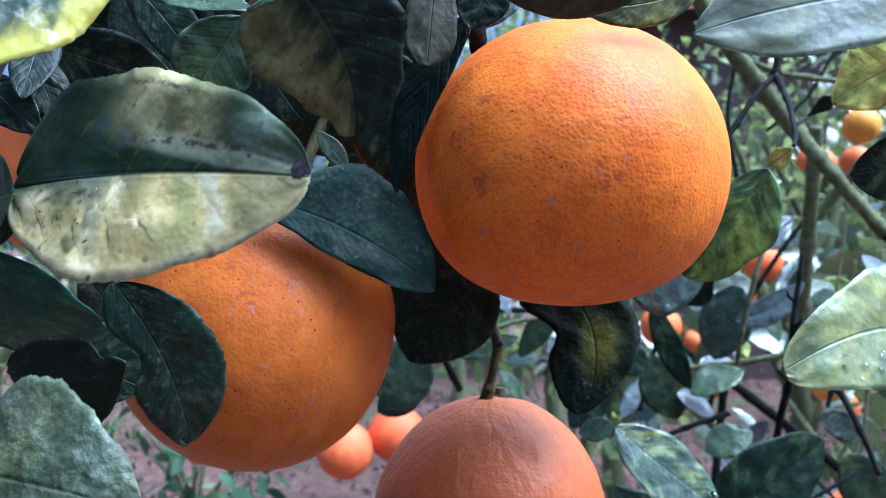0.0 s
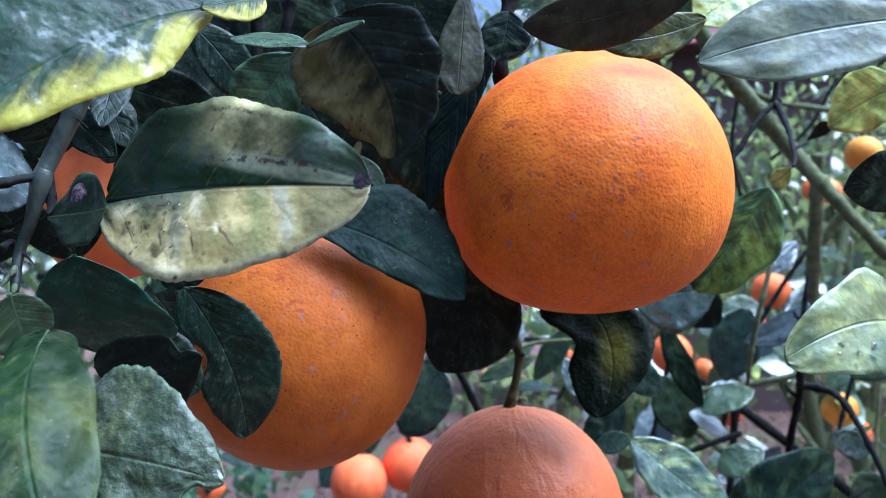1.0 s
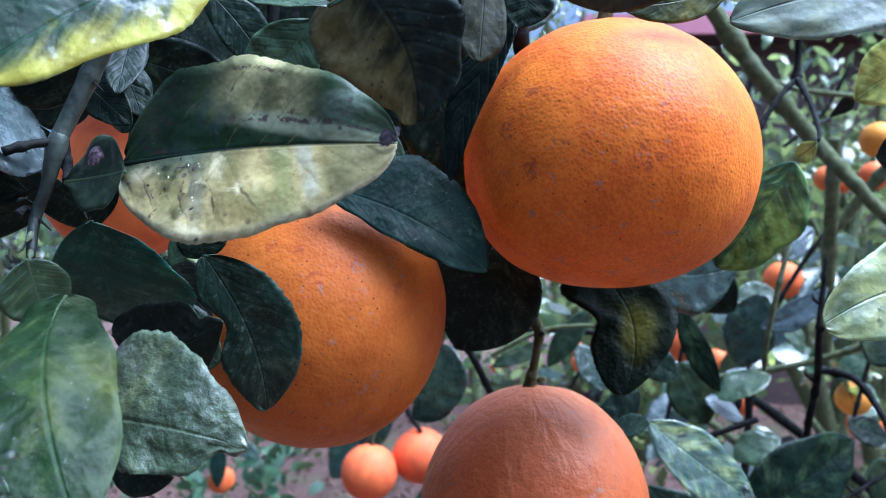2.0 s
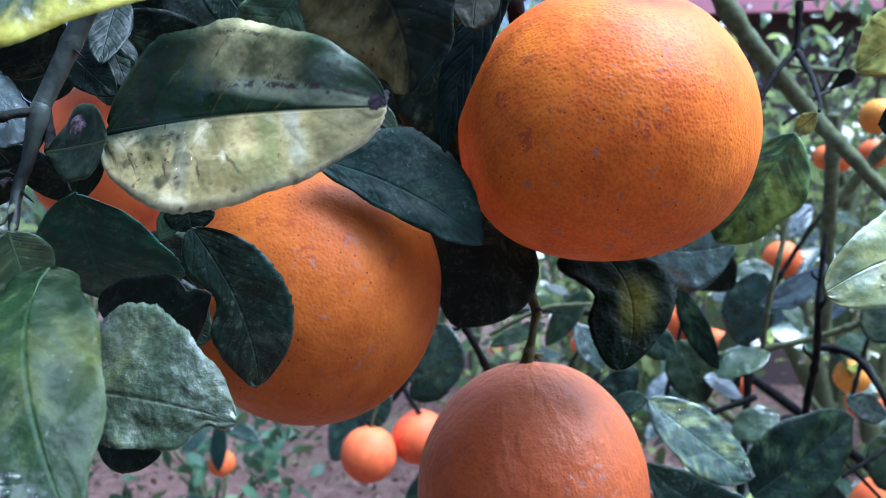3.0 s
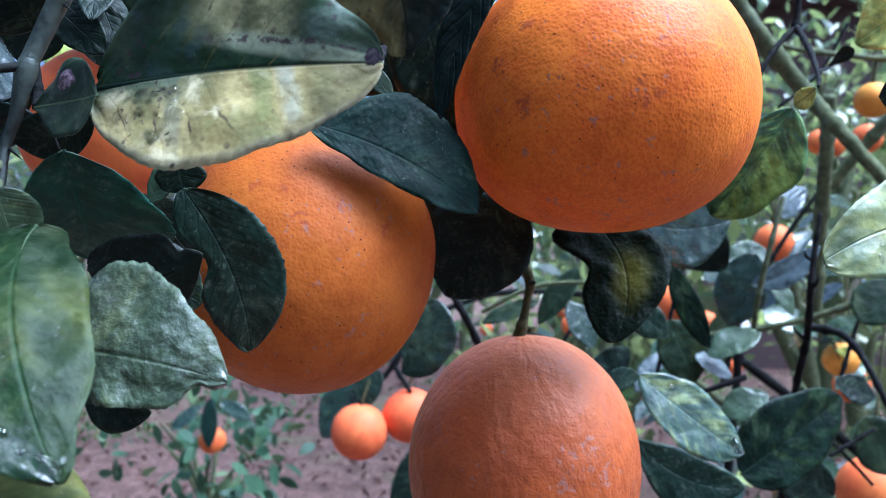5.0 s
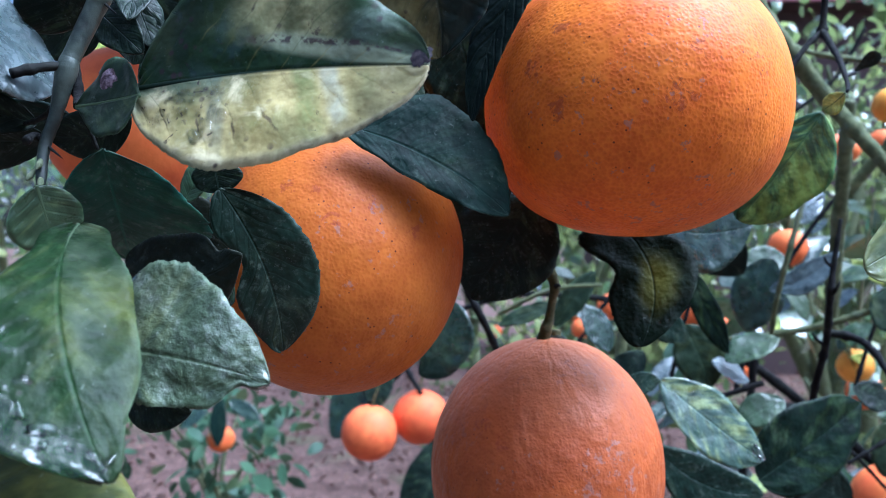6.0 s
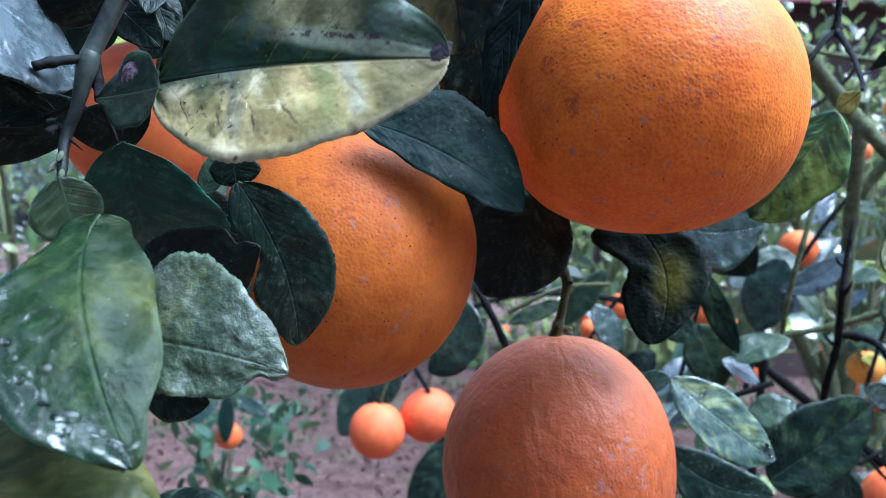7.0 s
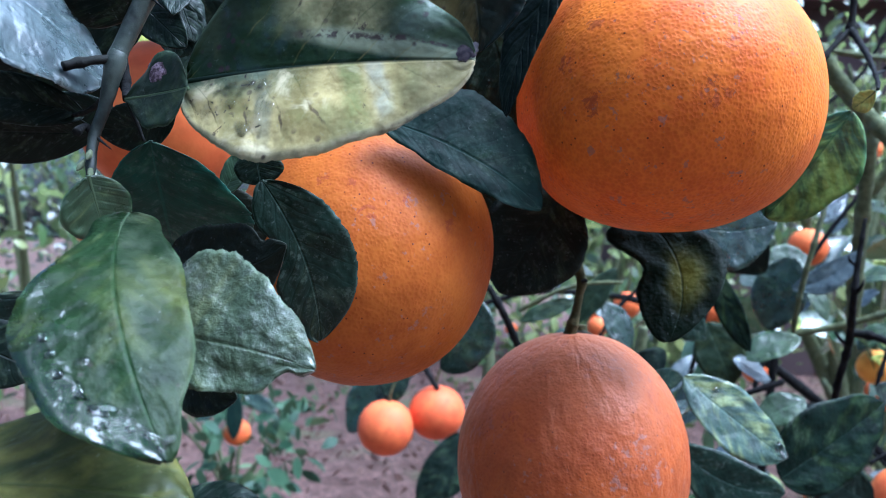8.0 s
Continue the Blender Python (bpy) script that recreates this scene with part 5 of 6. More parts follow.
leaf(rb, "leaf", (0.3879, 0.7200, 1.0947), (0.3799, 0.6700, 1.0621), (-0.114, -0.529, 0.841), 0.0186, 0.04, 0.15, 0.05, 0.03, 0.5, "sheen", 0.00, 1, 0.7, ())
leaf(rb, "leaf", (0.2644, 0.7200, 1.0246), (0.2776, 0.7100, 1.0012), (0.537, -0.622, 0.569), 0.0250, 0.04, 0.15, 0.05, 0.03, 0.5, "mottled2", 0.00, 1, 0.7, ())
leaf(rb, "leaf", (0.5314, 1.0200, 0.9157), (0.4735, 0.9700, 0.9419), (0.643, -0.765, -0.040), 0.0195, 0.04, 0.15, -0.05, 0.03, 0.5, "mottled2", 0.00, -1, 0.7, ())
leaf(rb, "leaf", (0.4284, 0.8800, 0.8220), (0.4618, 0.8600, 0.8190), (-0.070, -0.259, 0.963), 0.0329, 0.04, 0.15, 0.05, 0.03, 0.5, "sheen", 0.00, 1, 0.7, ())
leaf(rb, "leaf", (0.3675, 1.0800, 0.7615), (0.4022, 1.0500, 0.7475), (-0.113, -0.524, 0.844), 0.0263, 0.04, 0.15, 0.05, 0.03, 0.5, "mottled2", 0.00, 1, 0.7, ())
leaf(rb, "leaf", (0.5026, 1.0100, 1.0226), (0.4709, 1.0400, 0.9855), (-0.827, -0.252, 0.502), 0.0278, 0.04, 0.15, -0.05, 0.03, 0.5, "sheen", 0.00, -1, 0.7, ())
leaf(rb, "leaf", (0.5335, 1.0900, 1.0585), (0.6000, 1.1100, 1.0206), (0.222, -0.968, -0.121), 0.0232, 0.04, 0.15, 0.05, 0.03, 0.5, "mottled2", 0.00, 1, 0.7, ())
leaf(rb, "leaf", (0.3792, 0.8100, 1.0460), (0.4031, 0.7900, 1.0508), (-0.495, -0.405, 0.768), 0.0269, 0.04, 0.15, 0.05, 0.03, 0.5, "pale", 0.00, 1, 0.7, ())
leaf(rb, "leaf", (0.3495, 1.0500, 0.8291), (0.4056, 1.0500, 0.7961), (0.214, -0.906, 0.365), 0.0224, 0.04, 0.15, 0.05, 0.03, 0.5, "sheen", 0.00, 1, 0.7, ())
leaf(rb, "leaf", (0.5084, 0.9800, 0.9805), (0.4657, 0.9900, 0.9495), (-0.585, -0.486, 0.649), 0.0318, 0.04, 0.15, -0.05, 0.03, 0.5, "pale", 0.00, -1, 0.7, ())
leaf(rb, "leaf", (0.3371, 1.0500, 0.9460), (0.2701, 1.0100, 0.9646), (0.515, -0.557, 0.652), 0.0275, 0.04, 0.15, -0.05, 0.03, 0.5, "sheen2", 0.00, -1, 0.7, ())
leaf(rb, "leaf", (0.4614, 0.9900, 1.0935), (0.4020, 0.9400, 1.0417), (-0.304, -0.487, 0.819), 0.0162, 0.04, 0.15, -0.05, 0.03, 0.5, "sheen2", 0.00, -1, 0.7, ())
leaf(rb, "leaf", (0.3270, 0.8700, 0.9701), (0.2887, 0.8800, 0.9716), (-0.068, -0.393, 0.917), 0.0281, 0.04, 0.15, -0.05, 0.03, 0.5, "sheen", 0.00, -1, 0.7, ())
leaf(rb, "leaf", (0.3451, 1.0400, 0.7877), (0.4041, 1.0900, 0.7280), (0.637, -0.771, -0.016), 0.0241, 0.04, 0.15, 0.05, 0.03, 0.5, "sheen", 0.00, 1, 0.7, ())
leaf(rb, "leaf", (0.3699, 0.9300, 1.0372), (0.3980, 0.9200, 0.9909), (0.258, -0.900, 0.351), 0.0250, 0.04, 0.15, 0.05, 0.03, 0.5, "pale", 0.00, 1, 0.7, ())
leaf(rb, "leaf", (0.2510, 0.9300, 0.9474), (0.2086, 0.9100, 0.9025), (-0.218, -0.798, 0.561), 0.0236, 0.04, 0.15, -0.05, 0.03, 0.5, "sheen", 0.00, -1, 0.7, ())
leaf(rb, "leaf", (0.0690, 0.8600, 0.9749), (0.1061, 0.8600, 0.9767), (-0.046, -0.338, 0.940), 0.0291, 0.04, 0.15, 0.05, 0.03, 0.5, "dark2", 0.00, 1, 0.7, ())
leaf(rb, "leaf", (0.0584, 0.8100, 0.9741), (0.0831, 0.8100, 0.9375), (0.419, -0.863, 0.282), 0.0164, 0.04, 0.15, 0.05, 0.03, 0.5, "pale", 0.00, 1, 0.7, ())
leaf(rb, "leaf", (0.1017, 1.0000, 1.0486), (0.1358, 1.0000, 1.0377), (0.226, -0.670, 0.707), 0.0175, 0.04, 0.15, 0.05, 0.03, 0.5, "dark2", 0.00, 1, 0.7, ())
leaf(rb, "leaf", (0.0479, 0.7400, 1.0899), (0.0755, 0.7400, 1.0866), (0.071, -0.799, 0.597), 0.0124, 0.04, 0.15, 0.05, 0.03, 0.5, "sheen", 0.00, 1, 0.7, ())
leaf(rb, "leaf", (0.0481, 0.7500, 1.0635), (0.0640, 0.7500, 1.0351), (0.714, -0.574, 0.400), 0.0229, 0.04, 0.15, 0.05, 0.03, 0.5, "sheen", 0.00, 1, 0.7, ())
leaf(rb, "leaf", (0.0141, 0.7800, 1.0807), (-0.0155, 0.7800, 1.0613), (-0.307, -0.829, 0.468), 0.0143, 0.04, 0.15, -0.05, 0.03, 0.5, "sheen2", 0.00, -1, 0.7, ())
leaf(rb, "leaf", (0.0192, 0.8400, 1.0639), (-0.0099, 0.8400, 1.0293), (-0.629, -0.570, 0.529), 0.0164, 0.04, 0.15, -0.05, 0.03, 0.5, "dark2", 0.00, -1, 0.7, ())
leaf(rb, "leaf", (0.1355, 0.9900, 0.9925), (0.1776, 0.9900, 0.9693), (0.367, -0.649, 0.666), 0.0231, 0.04, 0.15, 0.05, 0.03, 0.5, "sheen2", 0.00, 1, 0.7, ())
leaf(rb, "leaf", (0.1852, 0.9300, 1.0287), (0.2109, 0.9300, 1.0275), (0.035, -0.647, 0.762), 0.0219, 0.04, 0.15, 0.05, 0.03, 0.5, "dark2", 0.00, 1, 0.7, ())
leaf(rb, "leaf", (0.1694, 0.8400, 1.0756), (0.2016, 0.8400, 1.0626), (0.198, -0.849, 0.491), 0.0167, 0.04, 0.15, 0.05, 0.03, 0.5, "sheen", 0.00, 1, 0.7, ())
leaf(pt, "leaf", (-0.0359, 1.2200, 0.7759), (-0.1024, 1.2000, 0.6761), (-0.158, -0.943, 0.294), 0.0721, 0.03, 0.1, 0.12, 0.03, 0.5, "dark", 0.00, -1, 0.7, (), "dark leaf curling beside the fruit")
leaf(pt, "leaf", (-0.1474, 1.3000, 0.8382), (-0.2262, 1.3000, 0.7553), (-0.287, -0.919, 0.272), 0.0763, 0.03, 0.1, -0.1, 0.03, 0.5, "sheen2", 0.00, -1, 0.7, ())
leaf(pt, "leaf", (-0.1286, 1.3000, 0.8672), (-0.1546, 1.2800, 0.8087), (-0.191, -0.900, 0.393), 0.0504, 0.03, 0.1, -0.1, 0.03, 0.5, "dark", 0.00, -1, 0.7, ())
# bright leaf added to stand for a blurred spot of yellow light
leaf(lb, "leaf", (-0.2671, 0.5000, 1.2245), (-0.2284, 0.5000, 1.1874), (0.213, -0.952, 0.222), 0.0488, 0.02, 0.1, 0.0, 0.02, 0.5, "mottled2", 0.00, 1, 0.7, ())
leaf(cb, "leaf", (0.1353, 0.3300, 1.2300), (0.1025, 0.3200, 1.2065), (0.036, -0.937, 0.348), 0.0296, 0.02, 0.1, -0.0, 0.02, 0.5, "mottled2", 0.00, -1, 0.7, ())
leaf(cb, "leaf", (0.0887, 0.3600, 1.2417), (0.1274, 0.3600, 1.2301), (-0.064, -0.975, -0.214), 0.0311, 0.02, 0.1, 0.0, 0.02, 0.5, "pale", 0.00, 1, 0.7, ())
leaf(cb, "leaf", (0.0549, 0.3400, 1.2372), (0.0204, 0.3400, 1.2188), (0.037, -0.997, -0.070), 0.0295, 0.02, 0.1, -0.0, 0.02, 0.5, "pale", 0.00, -1, 0.7, ())
leaf(cb, "leaf", (-0.0273, 0.1750, 1.1760), (0.0120, 0.1800, 1.1721), (0.133, -0.988, 0.073), 0.0137, 0.02, 0.1, 0.02, 0.02, 0.5, "greytop", 0.00, 1, 0.7, (), "pale grey-green leaf with a thin powdery film")
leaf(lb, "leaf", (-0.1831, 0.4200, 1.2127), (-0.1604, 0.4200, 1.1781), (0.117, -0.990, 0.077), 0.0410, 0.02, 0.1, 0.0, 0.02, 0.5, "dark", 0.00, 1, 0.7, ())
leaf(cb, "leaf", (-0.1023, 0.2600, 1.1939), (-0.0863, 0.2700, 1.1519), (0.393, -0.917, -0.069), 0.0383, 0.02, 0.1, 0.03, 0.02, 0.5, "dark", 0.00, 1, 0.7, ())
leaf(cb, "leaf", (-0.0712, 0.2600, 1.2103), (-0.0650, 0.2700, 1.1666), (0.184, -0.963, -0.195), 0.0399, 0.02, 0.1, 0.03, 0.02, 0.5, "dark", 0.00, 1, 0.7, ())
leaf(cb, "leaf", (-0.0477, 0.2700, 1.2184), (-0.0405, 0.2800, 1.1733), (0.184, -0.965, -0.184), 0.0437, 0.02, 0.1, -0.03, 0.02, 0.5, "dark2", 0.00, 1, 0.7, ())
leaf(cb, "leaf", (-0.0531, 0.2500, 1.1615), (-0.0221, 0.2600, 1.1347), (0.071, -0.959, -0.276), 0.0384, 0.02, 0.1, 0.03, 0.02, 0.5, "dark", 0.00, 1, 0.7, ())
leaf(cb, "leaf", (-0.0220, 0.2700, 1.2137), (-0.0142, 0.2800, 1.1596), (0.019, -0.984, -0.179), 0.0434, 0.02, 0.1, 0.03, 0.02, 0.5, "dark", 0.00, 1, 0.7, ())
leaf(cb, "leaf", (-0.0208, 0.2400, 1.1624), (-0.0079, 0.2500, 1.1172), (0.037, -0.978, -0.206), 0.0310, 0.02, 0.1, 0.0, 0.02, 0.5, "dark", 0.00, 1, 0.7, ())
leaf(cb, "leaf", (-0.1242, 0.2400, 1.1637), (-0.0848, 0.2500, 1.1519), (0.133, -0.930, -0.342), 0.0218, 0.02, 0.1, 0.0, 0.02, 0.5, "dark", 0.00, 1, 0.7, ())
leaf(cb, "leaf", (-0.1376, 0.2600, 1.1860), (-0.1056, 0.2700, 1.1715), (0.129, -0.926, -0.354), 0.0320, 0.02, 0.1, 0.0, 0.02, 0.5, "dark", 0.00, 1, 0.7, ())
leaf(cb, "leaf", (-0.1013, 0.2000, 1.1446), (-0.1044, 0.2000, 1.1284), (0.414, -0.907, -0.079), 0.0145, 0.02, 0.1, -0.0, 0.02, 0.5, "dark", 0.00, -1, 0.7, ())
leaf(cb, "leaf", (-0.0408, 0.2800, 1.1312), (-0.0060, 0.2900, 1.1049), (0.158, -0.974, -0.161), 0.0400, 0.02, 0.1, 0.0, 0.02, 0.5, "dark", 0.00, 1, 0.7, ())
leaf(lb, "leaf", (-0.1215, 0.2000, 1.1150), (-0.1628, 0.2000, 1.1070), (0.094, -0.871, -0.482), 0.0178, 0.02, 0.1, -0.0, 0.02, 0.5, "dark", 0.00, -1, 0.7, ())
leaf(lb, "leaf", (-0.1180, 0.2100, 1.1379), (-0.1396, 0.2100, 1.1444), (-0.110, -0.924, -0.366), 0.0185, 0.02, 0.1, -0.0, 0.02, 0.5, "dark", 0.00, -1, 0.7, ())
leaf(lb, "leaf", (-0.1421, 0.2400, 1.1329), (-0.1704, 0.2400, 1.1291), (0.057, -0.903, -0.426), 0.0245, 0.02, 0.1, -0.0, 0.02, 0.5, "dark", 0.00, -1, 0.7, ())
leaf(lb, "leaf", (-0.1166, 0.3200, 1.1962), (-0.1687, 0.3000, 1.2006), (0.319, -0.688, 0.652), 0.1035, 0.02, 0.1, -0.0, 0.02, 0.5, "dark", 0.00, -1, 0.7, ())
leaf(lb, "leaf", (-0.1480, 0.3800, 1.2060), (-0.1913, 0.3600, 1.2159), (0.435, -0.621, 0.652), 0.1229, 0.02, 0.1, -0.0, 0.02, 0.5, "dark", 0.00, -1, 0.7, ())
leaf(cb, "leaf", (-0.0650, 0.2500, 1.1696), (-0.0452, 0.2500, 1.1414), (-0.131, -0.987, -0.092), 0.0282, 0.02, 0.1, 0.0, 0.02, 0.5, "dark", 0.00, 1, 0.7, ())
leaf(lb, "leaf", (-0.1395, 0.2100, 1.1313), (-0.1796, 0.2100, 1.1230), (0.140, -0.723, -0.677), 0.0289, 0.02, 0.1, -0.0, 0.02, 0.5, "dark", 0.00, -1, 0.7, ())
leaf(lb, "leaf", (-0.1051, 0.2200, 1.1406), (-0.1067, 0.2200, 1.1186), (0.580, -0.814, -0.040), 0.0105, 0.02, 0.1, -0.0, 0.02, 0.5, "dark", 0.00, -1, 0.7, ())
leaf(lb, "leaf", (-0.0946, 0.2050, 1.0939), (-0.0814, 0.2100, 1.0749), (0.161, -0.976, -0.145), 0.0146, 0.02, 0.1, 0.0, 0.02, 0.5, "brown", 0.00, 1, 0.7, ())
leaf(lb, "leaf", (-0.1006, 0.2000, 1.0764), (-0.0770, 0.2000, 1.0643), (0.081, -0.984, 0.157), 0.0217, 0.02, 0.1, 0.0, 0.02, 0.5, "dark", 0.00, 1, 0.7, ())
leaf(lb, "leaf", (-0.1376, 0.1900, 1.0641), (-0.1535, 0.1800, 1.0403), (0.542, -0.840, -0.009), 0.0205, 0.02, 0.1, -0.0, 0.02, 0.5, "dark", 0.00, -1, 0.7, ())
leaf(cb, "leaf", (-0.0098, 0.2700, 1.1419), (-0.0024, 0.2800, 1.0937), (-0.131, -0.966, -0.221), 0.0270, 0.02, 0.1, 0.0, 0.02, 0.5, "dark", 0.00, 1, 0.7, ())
leaf(cb, "leaf", (0.0235, 0.2620, 1.1933), (0.0092, 0.2560, 1.1720), (-0.25, -0.95, 0.15), 0.0175, 0.02, 0.1, 0.04, 0.02, 0.5, "sheen2", 0.00, 1, 0.7, ())
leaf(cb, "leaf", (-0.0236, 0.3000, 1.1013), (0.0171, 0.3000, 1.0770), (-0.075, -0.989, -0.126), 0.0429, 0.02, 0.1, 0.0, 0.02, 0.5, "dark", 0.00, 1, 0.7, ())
twig(lb, "bud", [(-0.1081, 0.1580, 1.0960, 0.00044), (-0.1081, 0.1560, 1.0945, 0.00068), (-0.1083, 0.1550, 1.0935, 0.00012)], "budgreen")
twig(lb, "bud", [(-0.1068, 0.1580, 1.0981, 0.00050), (-0.1062, 0.1560, 1.0969, 0.00074), (-0.1063, 0.1550, 1.0959, 0.00012)], "budgreen")
twig(lb, "bud", [(-0.1058, 0.1560, 1.0939, 0.00056), (-0.1053, 0.1550, 1.0929, 0.00067), (-0.1050, 0.1540, 1.0919, 0.00018)], "budgreen")
twig(lb, "twig", [(-0.0922, 0.1650, 1.1453, 0.00258), (-0.0976, 0.1650, 1.1343, 0.00246), (-0.1023, 0.1630, 1.1222, 0.00218), (-0.1031, 0.1620, 1.1187, 0.00242), (-0.1051, 0.1610, 1.1084, 0.00152), (-0.1071, 0.1600, 1.1012, 0.00139), (-0.1058, 0.1560, 1.0925, 0.00099)], "twiggrey")
twig(lb, "twig", [(-0.1031, 0.1620, 1.1194, 0.00102), (-0.1070, 0.1580, 1.1181, 0.00106), (-0.1109, 0.1540, 1.1159, 0.00122)], "bark")
twig(lb, "twig", [(-0.1027, 0.1640, 1.1211, 0.00142), (-0.1013, 0.1630, 1.1139, 0.00115), (-0.0979, 0.1560, 1.1094, 0.00086)], "bark")
twig(lb, "twig", [(-0.1042, 0.1620, 1.1117, 0.00089), (-0.1109, 0.1660, 1.1086, 0.00065), (-0.1169, 0.1700, 1.1079, 0.00054)], "bark")
twig(lb, "twig", [(-0.1073, 0.1610, 1.1020, 0.00089), (-0.1091, 0.1600, 1.1038, 0.00082), (-0.1095, 0.1570, 1.1021, 0.00087)], "bark")
twig(lb, "thorn", [(-0.1063, 0.1600, 1.1014, 0.00044), (-0.1016, 0.1570, 1.0984, 0.00006)], "bark")
twig(lb, "thorn", [(-0.0971, 0.1650, 1.1347, 0.00045), (-0.0922, 0.1620, 1.1308, 0.00006)], "bark")
twig(lb, "twig", [(-0.1036, 0.1630, 1.1177, 0.00090), (-0.0991, 0.1680, 1.1017, 0.00040)], "bark")
twig(lb, "twig", [(-0.1000, 0.1700, 1.1166, 0.00060), (-0.0746, 0.1760, 1.1013, 0.00048)], "bark")
twig(cb, "twig", [(0.0170, 0.2400, 1.2007, 0.00288), (0.0115, 0.2350, 1.1758, 0.00244), (0.0104, 0.2350, 1.1626, 0.00224), (0.0142, 0.2500, 1.1526, 0.00198)], "bark")
twig(cb, "twig", [(-0.0674, 0.2200, 1.1900, 0.00231), (-0.0665, 0.2200, 1.1720, 0.00212), (-0.0674, 0.2200, 1.1541, 0.00176)], "bark")
twig(cb, "twig", [(-0.0529, 0.2100, 1.1858, 0.00187), (-0.0550, 0.2100, 1.1720, 0.00170), (-0.0598, 0.2100, 1.1601, 0.00068)], "bark")
twig(cb, "twig", [(0.1571, 0.3620, 1.2122, 0.00189), (0.1552, 0.3620, 1.1892, 0.00162), (0.1545, 0.3620, 1.1811, 0.00216)], "bark")
twig(cb, "twig", [(0.1545, 0.3620, 1.1811, 0.00162), (0.1425, 0.3550, 1.1702, 0.00132), (0.1318, 0.3500, 1.1562, 0.00143), (0.1225, 0.3450, 1.1450, 0.00103)], "bark")
twig(cb, "twig", [(0.1545, 0.3620, 1.1811, 0.00175), (0.1463, 0.3300, 1.1614, 0.00123), (0.1355, 0.3000, 1.1443, 0.00090), (0.1292, 0.2870, 1.1380, 0.00065)], "bark")
twig(cb, "twig", [(0.1444, 0.3200, 1.1507, 0.00096), (0.1664, 0.3550, 1.1599, 0.00079)], "bark")
twig(cb, "stem", [(0.0145, 0.2920, 1.0803, 0.0015), (0.0161, 0.2920, 1.0759, 0.0018), (0.0188, 0.2920, 1.0694, 0.0020), (0.0206, 0.2920, 1.0639, 0.0023), (0.0197, 0.2920, 1.0595, 0.0017), (0.0185, 0.2920, 1.0529, 0.0018), (0.0169, 0.2920, 1.0464, 0.0021), (0.0162, 0.2920, 1.0430, 0.0032)], "stemgreen")
twig(cb, "thorn", [(0.0203, 0.2905, 1.0640, 0.0010), (0.0216, 0.2900, 1.0648, 0.0007), (0.0224, 0.2895, 1.0642, 0.0002)], "bark")
twig(rb, "branch", [(0.1887, 0.6000, 1.3057, 0.00708), (0.2268, 0.6000, 1.2471, 0.00751), (0.2694, 0.6000, 1.1930, 0.00705), (0.2891, 0.5800, 1.1567, 0.00554), (0.3187, 0.5600, 1.1101, 0.00493)], "limb")
twig(rb, "branch", [(0.3159, 0.6600, 1.2034, 0.00581), (0.3218, 0.6800, 1.1522, 0.00647), (0.3334, 0.7200, 1.0669, 0.00684), (0.3384, 0.7400, 0.9963, 0.00702)], "limb")
twig(rb, "branch", [(0.3782, 0.6600, 1.1971, 0.00531), (0.3592, 0.6800, 1.1663, 0.00547), (0.3332, 0.7000, 1.1286, 0.00512)], "limb")
twig(rb, "branch", [(0.2310, 0.5000, 1.0973, 0.00129), (0.2266, 0.5000, 1.0680, 0.00202), (0.2243, 0.5000, 1.0459, 0.00239), (0.2311, 0.5200, 1.0140, 0.00267), (0.2322, 0.5400, 0.9760, 0.00258), (0.2508, 0.6000, 0.9032, 0.00329), (0.2637, 0.6500, 0.8177, 0.00380)], "bark")
twig(rb, "twig", [(0.2313, 0.5200, 1.0216, 0.00306), (0.2455, 0.5000, 1.0180, 0.00257), (0.2508, 0.4800, 1.0008, 0.00212), (0.2577, 0.4600, 0.9667, 0.00169)], "bark")
twig(rb, "twig", [(0.3398, 0.6000, 1.0440, 0.00285), (0.3058, 0.6200, 1.0255, 0.00295), (0.2596, 0.6400, 1.0093, 0.00281), (0.1761, 0.6600, 0.9958, 0.00242)], "limb")
twig(rb, "twig", [(0.2287, 0.5500, 1.1114, 0.00182), (0.2199, 0.5500, 1.0793, 0.00202), (0.2149, 0.5600, 1.0424, 0.00206), (0.2177, 0.5800, 1.0070, 0.00170)], "limb")
twig(rb, "shoot", [(0.2247, 0.5000, 1.0478, 0.00165), (0.2242, 0.4900, 1.0538, 0.00108), (0.2257, 0.4900, 1.0581, 0.00054)], "bark")
twig(rb, "shoot", [(0.2303, 0.5200, 1.0133, 0.00172), (0.2251, 0.5200, 1.0172, 0.00115), (0.2222, 0.5200, 1.0218, 0.00057)], "bark")
twig(rb, "shoot", [(0.2262, 0.5000, 1.0661, 0.00147), (0.2219, 0.5000, 1.0695, 0.00092), (0.2206, 0.5000, 1.0732, 0.00055)], "bark")
twig(rb, "twig", [(0.2202, 0.6000, 0.9738, 0.00264), (0.1893, 0.6000, 0.9634, 0.00220), (0.1628, 0.6000, 0.9529, 0.00176)], "bark")
twig(rb, "twig", [(0.0862, 0.5500, 1.0516, 0.00142), (0.0497, 0.5500, 1.0483, 0.00162), (0.0132, 0.5600, 1.0298, 0.00186)], "limb")
twig(rb, "twig", [(-0.0110, 0.5000, 1.0506, 0.00222), (-0.0003, 0.5000, 1.0319, 0.00259), (0.0111, 0.5200, 1.0067, 0.00269)], "bark")
twig(rb, "twig", [(0.2658, 0.5000, 0.9571, 0.00147), (0.2362, 0.5000, 0.9393, 0.00128)], "bark")
